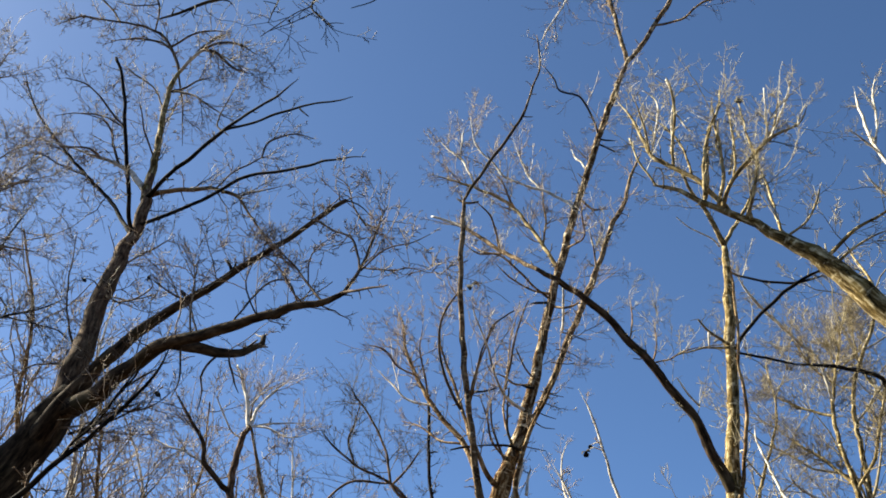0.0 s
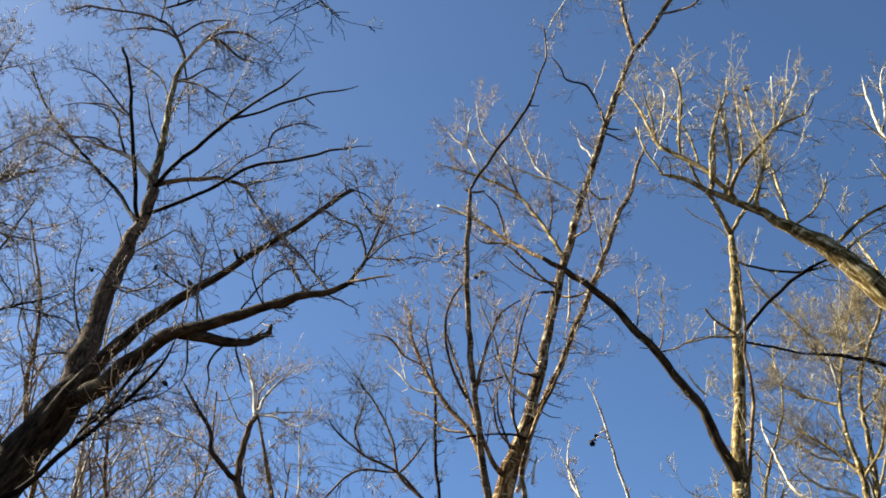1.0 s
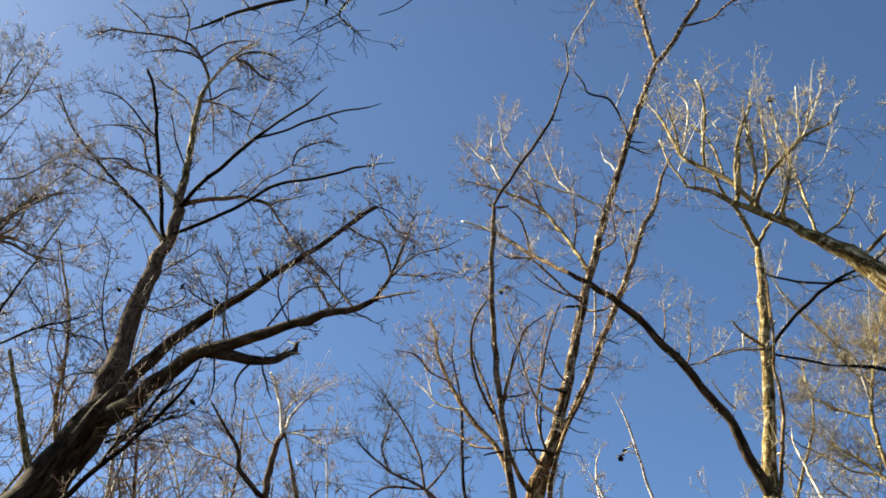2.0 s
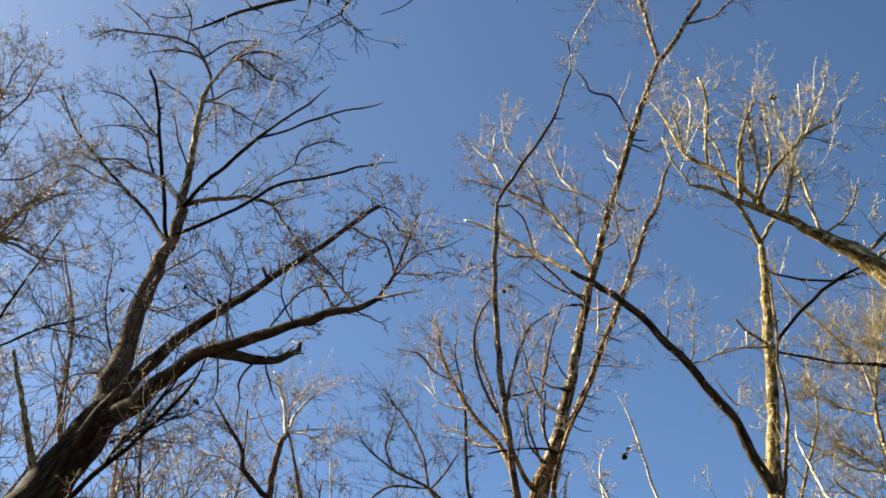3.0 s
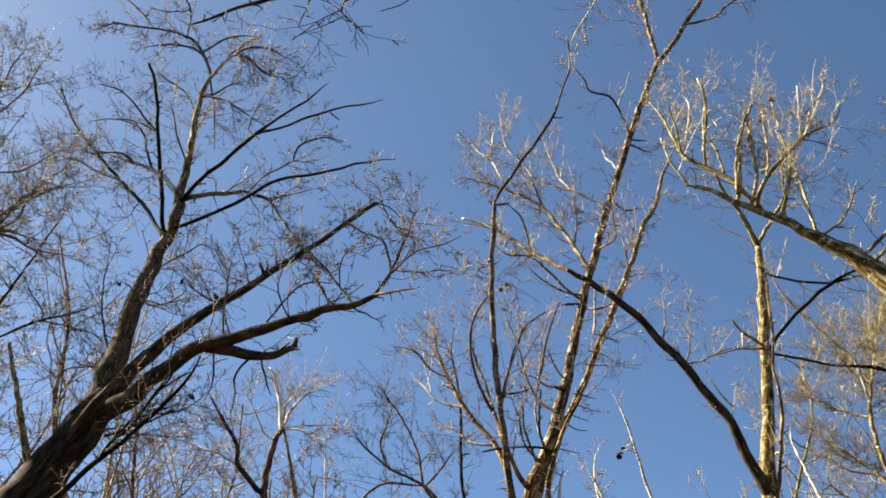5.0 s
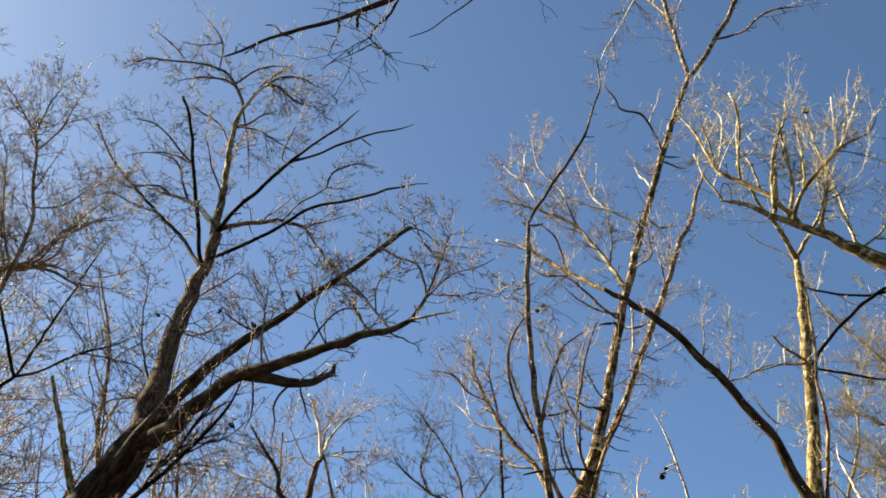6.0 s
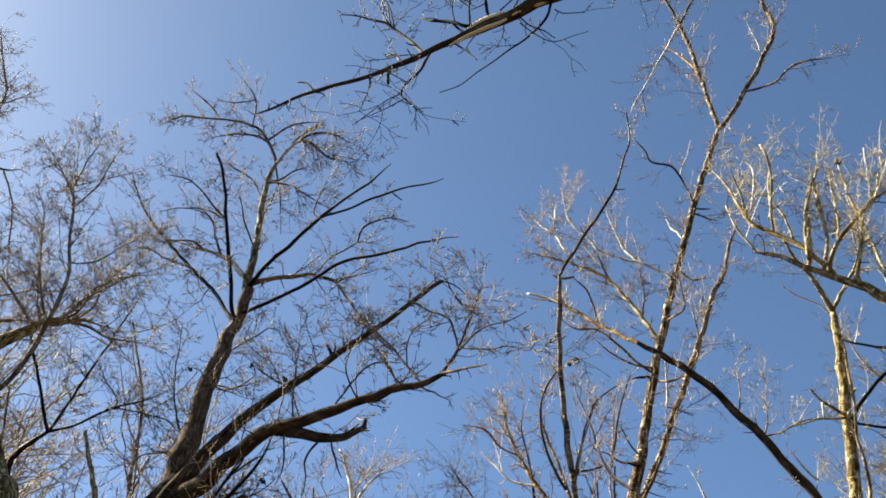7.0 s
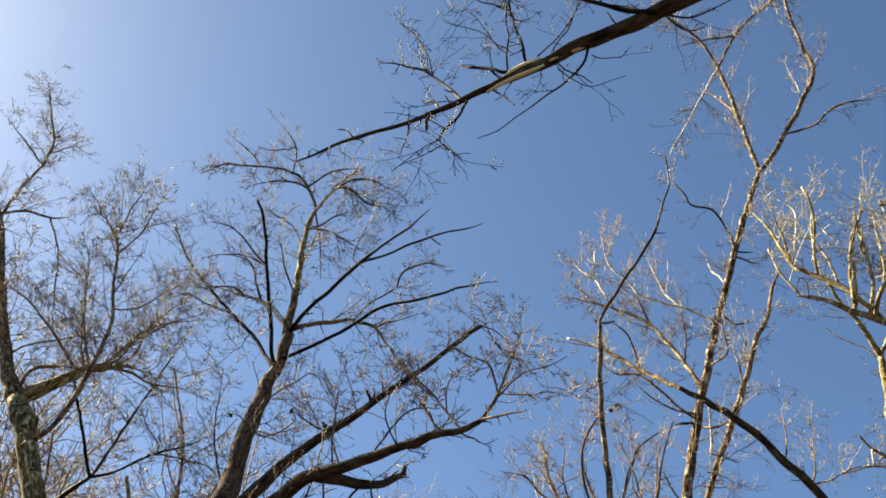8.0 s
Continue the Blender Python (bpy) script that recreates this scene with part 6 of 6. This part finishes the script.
p3 = tree_p.grow("limb", 3.3, (-8.01, 13.00, 9.97, 0.026), (-7.72, 13.13, 10.14, 0.021), (-7.23, 13.32, 10.59, 0.022), (-6.75, 13.48, 10.85, 0.015), (-6.40, 13.60, 11.15, 0.004))
tree_p.grow("branch", 3.52, (-7.18, 13.34, 10.62, 0.017), (-7.29, 13.51, 10.94, 0.015), (-7.73, 13.75, 11.48, 0.012), (-8.08, 13.94, 12.06, 0.004), of=p3)
tree_p.grow("branch", 3.52, (-7.16, 13.35, 10.63, 0.014), (-6.46, 13.05, 10.28, 0.014), (-6.02, 12.88, 10.05, 0.011), (-5.72, 12.75, 9.75, 0.004), of=p3)
tree_p.finish()

tree_r = Tree("pale_tree", (8.94, 13.0, 0), "pale-barked leafless tree with slender upright sunlit branches", BARK_PALE, TWIG_GOLD, 0.8, 7189, "young trees")
r0 = tree_r.grow("trunk", 0, (8.94, 13.00, -0.20, 0.179), (8.88, 13.00, 2.74, 0.143), (8.75, 13.00, 5.47, 0.128), (8.54, 13.00, 7.84, 0.113), (8.38, 13.00, 10.60, 0.091), (8.24, 13.00, 12.23, 0.063), (8.12, 13.00, 13.34, 0.030))
r1 = tree_r.grow("limb", 1.3, (8.12, 13.00, 13.34, 0.032), (8.04, 13.19, 14.28, 0.032), (8.07, 13.31, 14.98, 0.029), (8.15, 13.43, 15.73, 0.022), (8.21, 13.50, 16.16, 0.004))
tree_r.grow("branch", 1.3, (8.06, 13.15, 14.09, 0.022), (7.66, 12.89, 14.19, 0.020), (7.39, 12.75, 14.31, 0.004), of=r1)
tree_r.grow("limb", 1.3, (8.18, 13.00, 12.78, 0.028), (7.72, 12.77, 12.73, 0.026), (7.41, 12.60, 12.85, 0.019), (7.24, 12.50, 13.08, 0.004))
tree_r.grow("branch", 1.3, (8.05, 13.20, 14.38, 0.019), (8.35, 13.36, 15.19, 0.022), (8.55, 13.50, 16.04, 0.018), (8.82, 13.60, 16.73, 0.004), of=r1)
tree_r.finish()

tree_q = Tree("broken_stem", (-6.3, 16.0, 0), "dead broken tree stem, snapped off", BARK_GOLD, TWIG_DARK, 0.57, 8806, "young trees")
tree_q.grow("trunk", 0, (-6.30, 16.00, -0.20, 0.124), (-6.75, 16.00, 4.31, 0.099), (-7.71, 16.00, 8.62, 0.089), (-8.06, 16.00, 9.45, 0.074), (-8.53, 16.00, 10.58, 0.056), (-8.84, 16.00, 11.31, 0.047), (-9.08, 16.00, 11.88, 0.038), blunt=True)
tree_q.finish()


# ---------------------------------------------------------------- the wood behind
def wood_tree(seed, height, twig_mat, bark_mat, spread=0.36, orders=(18, 7.0, 6.0)):
    """A whole bare tree that grows by rule: trunk and crown."""
    rng = np.random.default_rng(seed)
    root = tagged(new("bare_tree"), "leafless tree of the wood behind, grey-brown twigs", "tree", "trees of the wood behind")
    k = 9
    line = np.cumsum(np.vstack((np.zeros(2), rng.normal(0, 0.022 * height, (k - 1, 2)))), axis=0)
    nodes = [(line[i, 0], line[i, 1], -0.25 + (height * 0.92) * i / (k - 1), 0.0065 * height * (1 - 0.9 * i / (k - 1)) + 0.008) for i in range(k)]
    v, f, g, girth = sweep(nodes, seed, np.zeros(3))
    trunk = mesh_object("trunk", v, f, bark_mat, root, g, girth)
    rows = along(nodes, 0.1)
    n = orders[0]
    u = np.linspace(0.3, 0.97, n) + rng.uniform(-0.03, 0.03, n)
    at = (u.clip(0, 0.99) * (len(rows) - 1)).astype(int)
    turn = np.arange(n) * 2.4 + rng.uniform(-0.5, 0.5, n)
    steep = rng.uniform(0.5, 1.1, n)
    way = np.stack((np.cos(turn), np.sin(turn), steep), 1)
    size = height * spread * (1.15 - 0.85 * u) * rng.uniform(0.7, 1.2, n)
    first, fr = shoots(rng, rows[at, :3], way, size, rows[at, 3] * 0.5 + 0.003, 7, 0.2, 0.1, 0.15)
    second, sr = shoots(rng, *side_shoots(rng, first, fr, orders[1], (0.22, 0.5), 0.15), 5, 0.2, 0.1, 0.4, 0.005)
    third, tr = shoots(rng, *side_shoots(rng, second, sr, orders[2], (0.25, 0.6)), 3, 0.2, 0.1, 0.4, 0.0052)
    fourth, qr = shoots(rng, *side_shoots(rng, third, tr, 0.9, (0.3, 0.7)), 2, 0.2, 0.08, 0.4, 0.0046)
    twig_mesh("crown", [tube_arrays(first, fr, 6), tube_arrays(second, sr, 4), tube_arrays(third, tr), tube_arrays(fourth, qr)], twig_mat, root, np.zeros(3))
    return root


KINDS = [wood_tree(901, 14.0, TWIG_FAR, BARK_PALE), wood_tree(902, 15.0, TWIG_FAR, BARK_PALE, 0.3), wood_tree(903, 12.5, TWIG_FAR, BARK_RED, 0.4),
         wood_tree(904, 16.0, TWIG_GOLD, BARK_GOLD, 0.34), wood_tree(905, 10.0, TWIG_RED, BARK_RED, 0.42)]
PLANTED = set()


def plant(which, x, y, turn, size):
    """One tree of the wood, of the kind given, turned and scaled."""
    if which in PLANTED:
        made = copy_thing(KINDS[which], pose(x, y, 0, 0, 0, turn))
        made.scale = (size, size, size)
    else:
        PLANTED.add(which)
        KINDS[which].matrix_basis = pose(x, y, 0, 0, 0, turn) @ Matrix.Scale(size, 4)


plant(0, -15.5, 23.0, 20, 1.5)
plant(1, -12.0, 26.0, 110, 1.35)
plant(2, -9.8, 23.5, 200, 1.4)
plant(0, -7.4, 27.0, 290, 1.15)
plant(1, -17.5, 20.0, 45, 1.5)
plant(2, -14.0, 19.0, 160, 1.55)
plant(4, -4.7, 26.0, 80, 1.5)
plant(2, -2.8, 29.0, 330, 1.3)
plant(4, -1.6, 27.0, 250, 1.35)
plant(0, 1.5, 32.0, 140, 1.15)
plant(4, 4.0, 30.0, 10, 1.4)
plant(1, 7.0, 33.0, 75, 1.1)
plant(3, 12.2, 22.5, 30, 1.3)
plant(3, 14.6, 24.0, 130, 1.35)
plant(3, 15.8, 21.0, 240, 1.3)
plant(0, 18.5, 29.0, 300, 1.4)
plant(1, -20.0, 23.0, 190, 1.7)
plant(2, -18.0, 27.0, 15, 1.8)
plant(3, 17.5, 25.0, 75, 1.35)
plant(4, -6.6, 30.0, 60, 1.7)
plant(0, -10.8, 30.0, 250, 1.45)
plant(2, -15.5, 28.0, 310, 1.7)
plant(1, -5.6, 33.0, 30, 1.3)
plant(4, -3.6, 23.0, 140, 1.15)
plant(0, -12.8, 21.5, 75, 1.4)
plant(1, -22.0, 27.0, 280, 1.75)
plant(3, 10.2, 25.0, 10, 1.15)
plant(2, -19.0, 32.0, 95, 1.9)
plant(4, -11.6, 18.0, 350, 1.6)
plant(3, 13.4, 28.0, 200, 1.5)
plant(2, -5.4, 27.0, 15, 1.12)
plant(0, -3.4, 26.0, 60, 1.0)
plant(2, -2.6, 25.0, 100, 1.03)
plant(0, -16.8, 25.5, 130, 1.75)
plant(2, -13.2, 24.0, 215, 1.75)
plant(0, -20.5, 29.0, 20, 2.0)
plant(1, -15.0, 32.0, 170, 1.9)
plant(2, -11.0, 34.0, 260, 1.8)
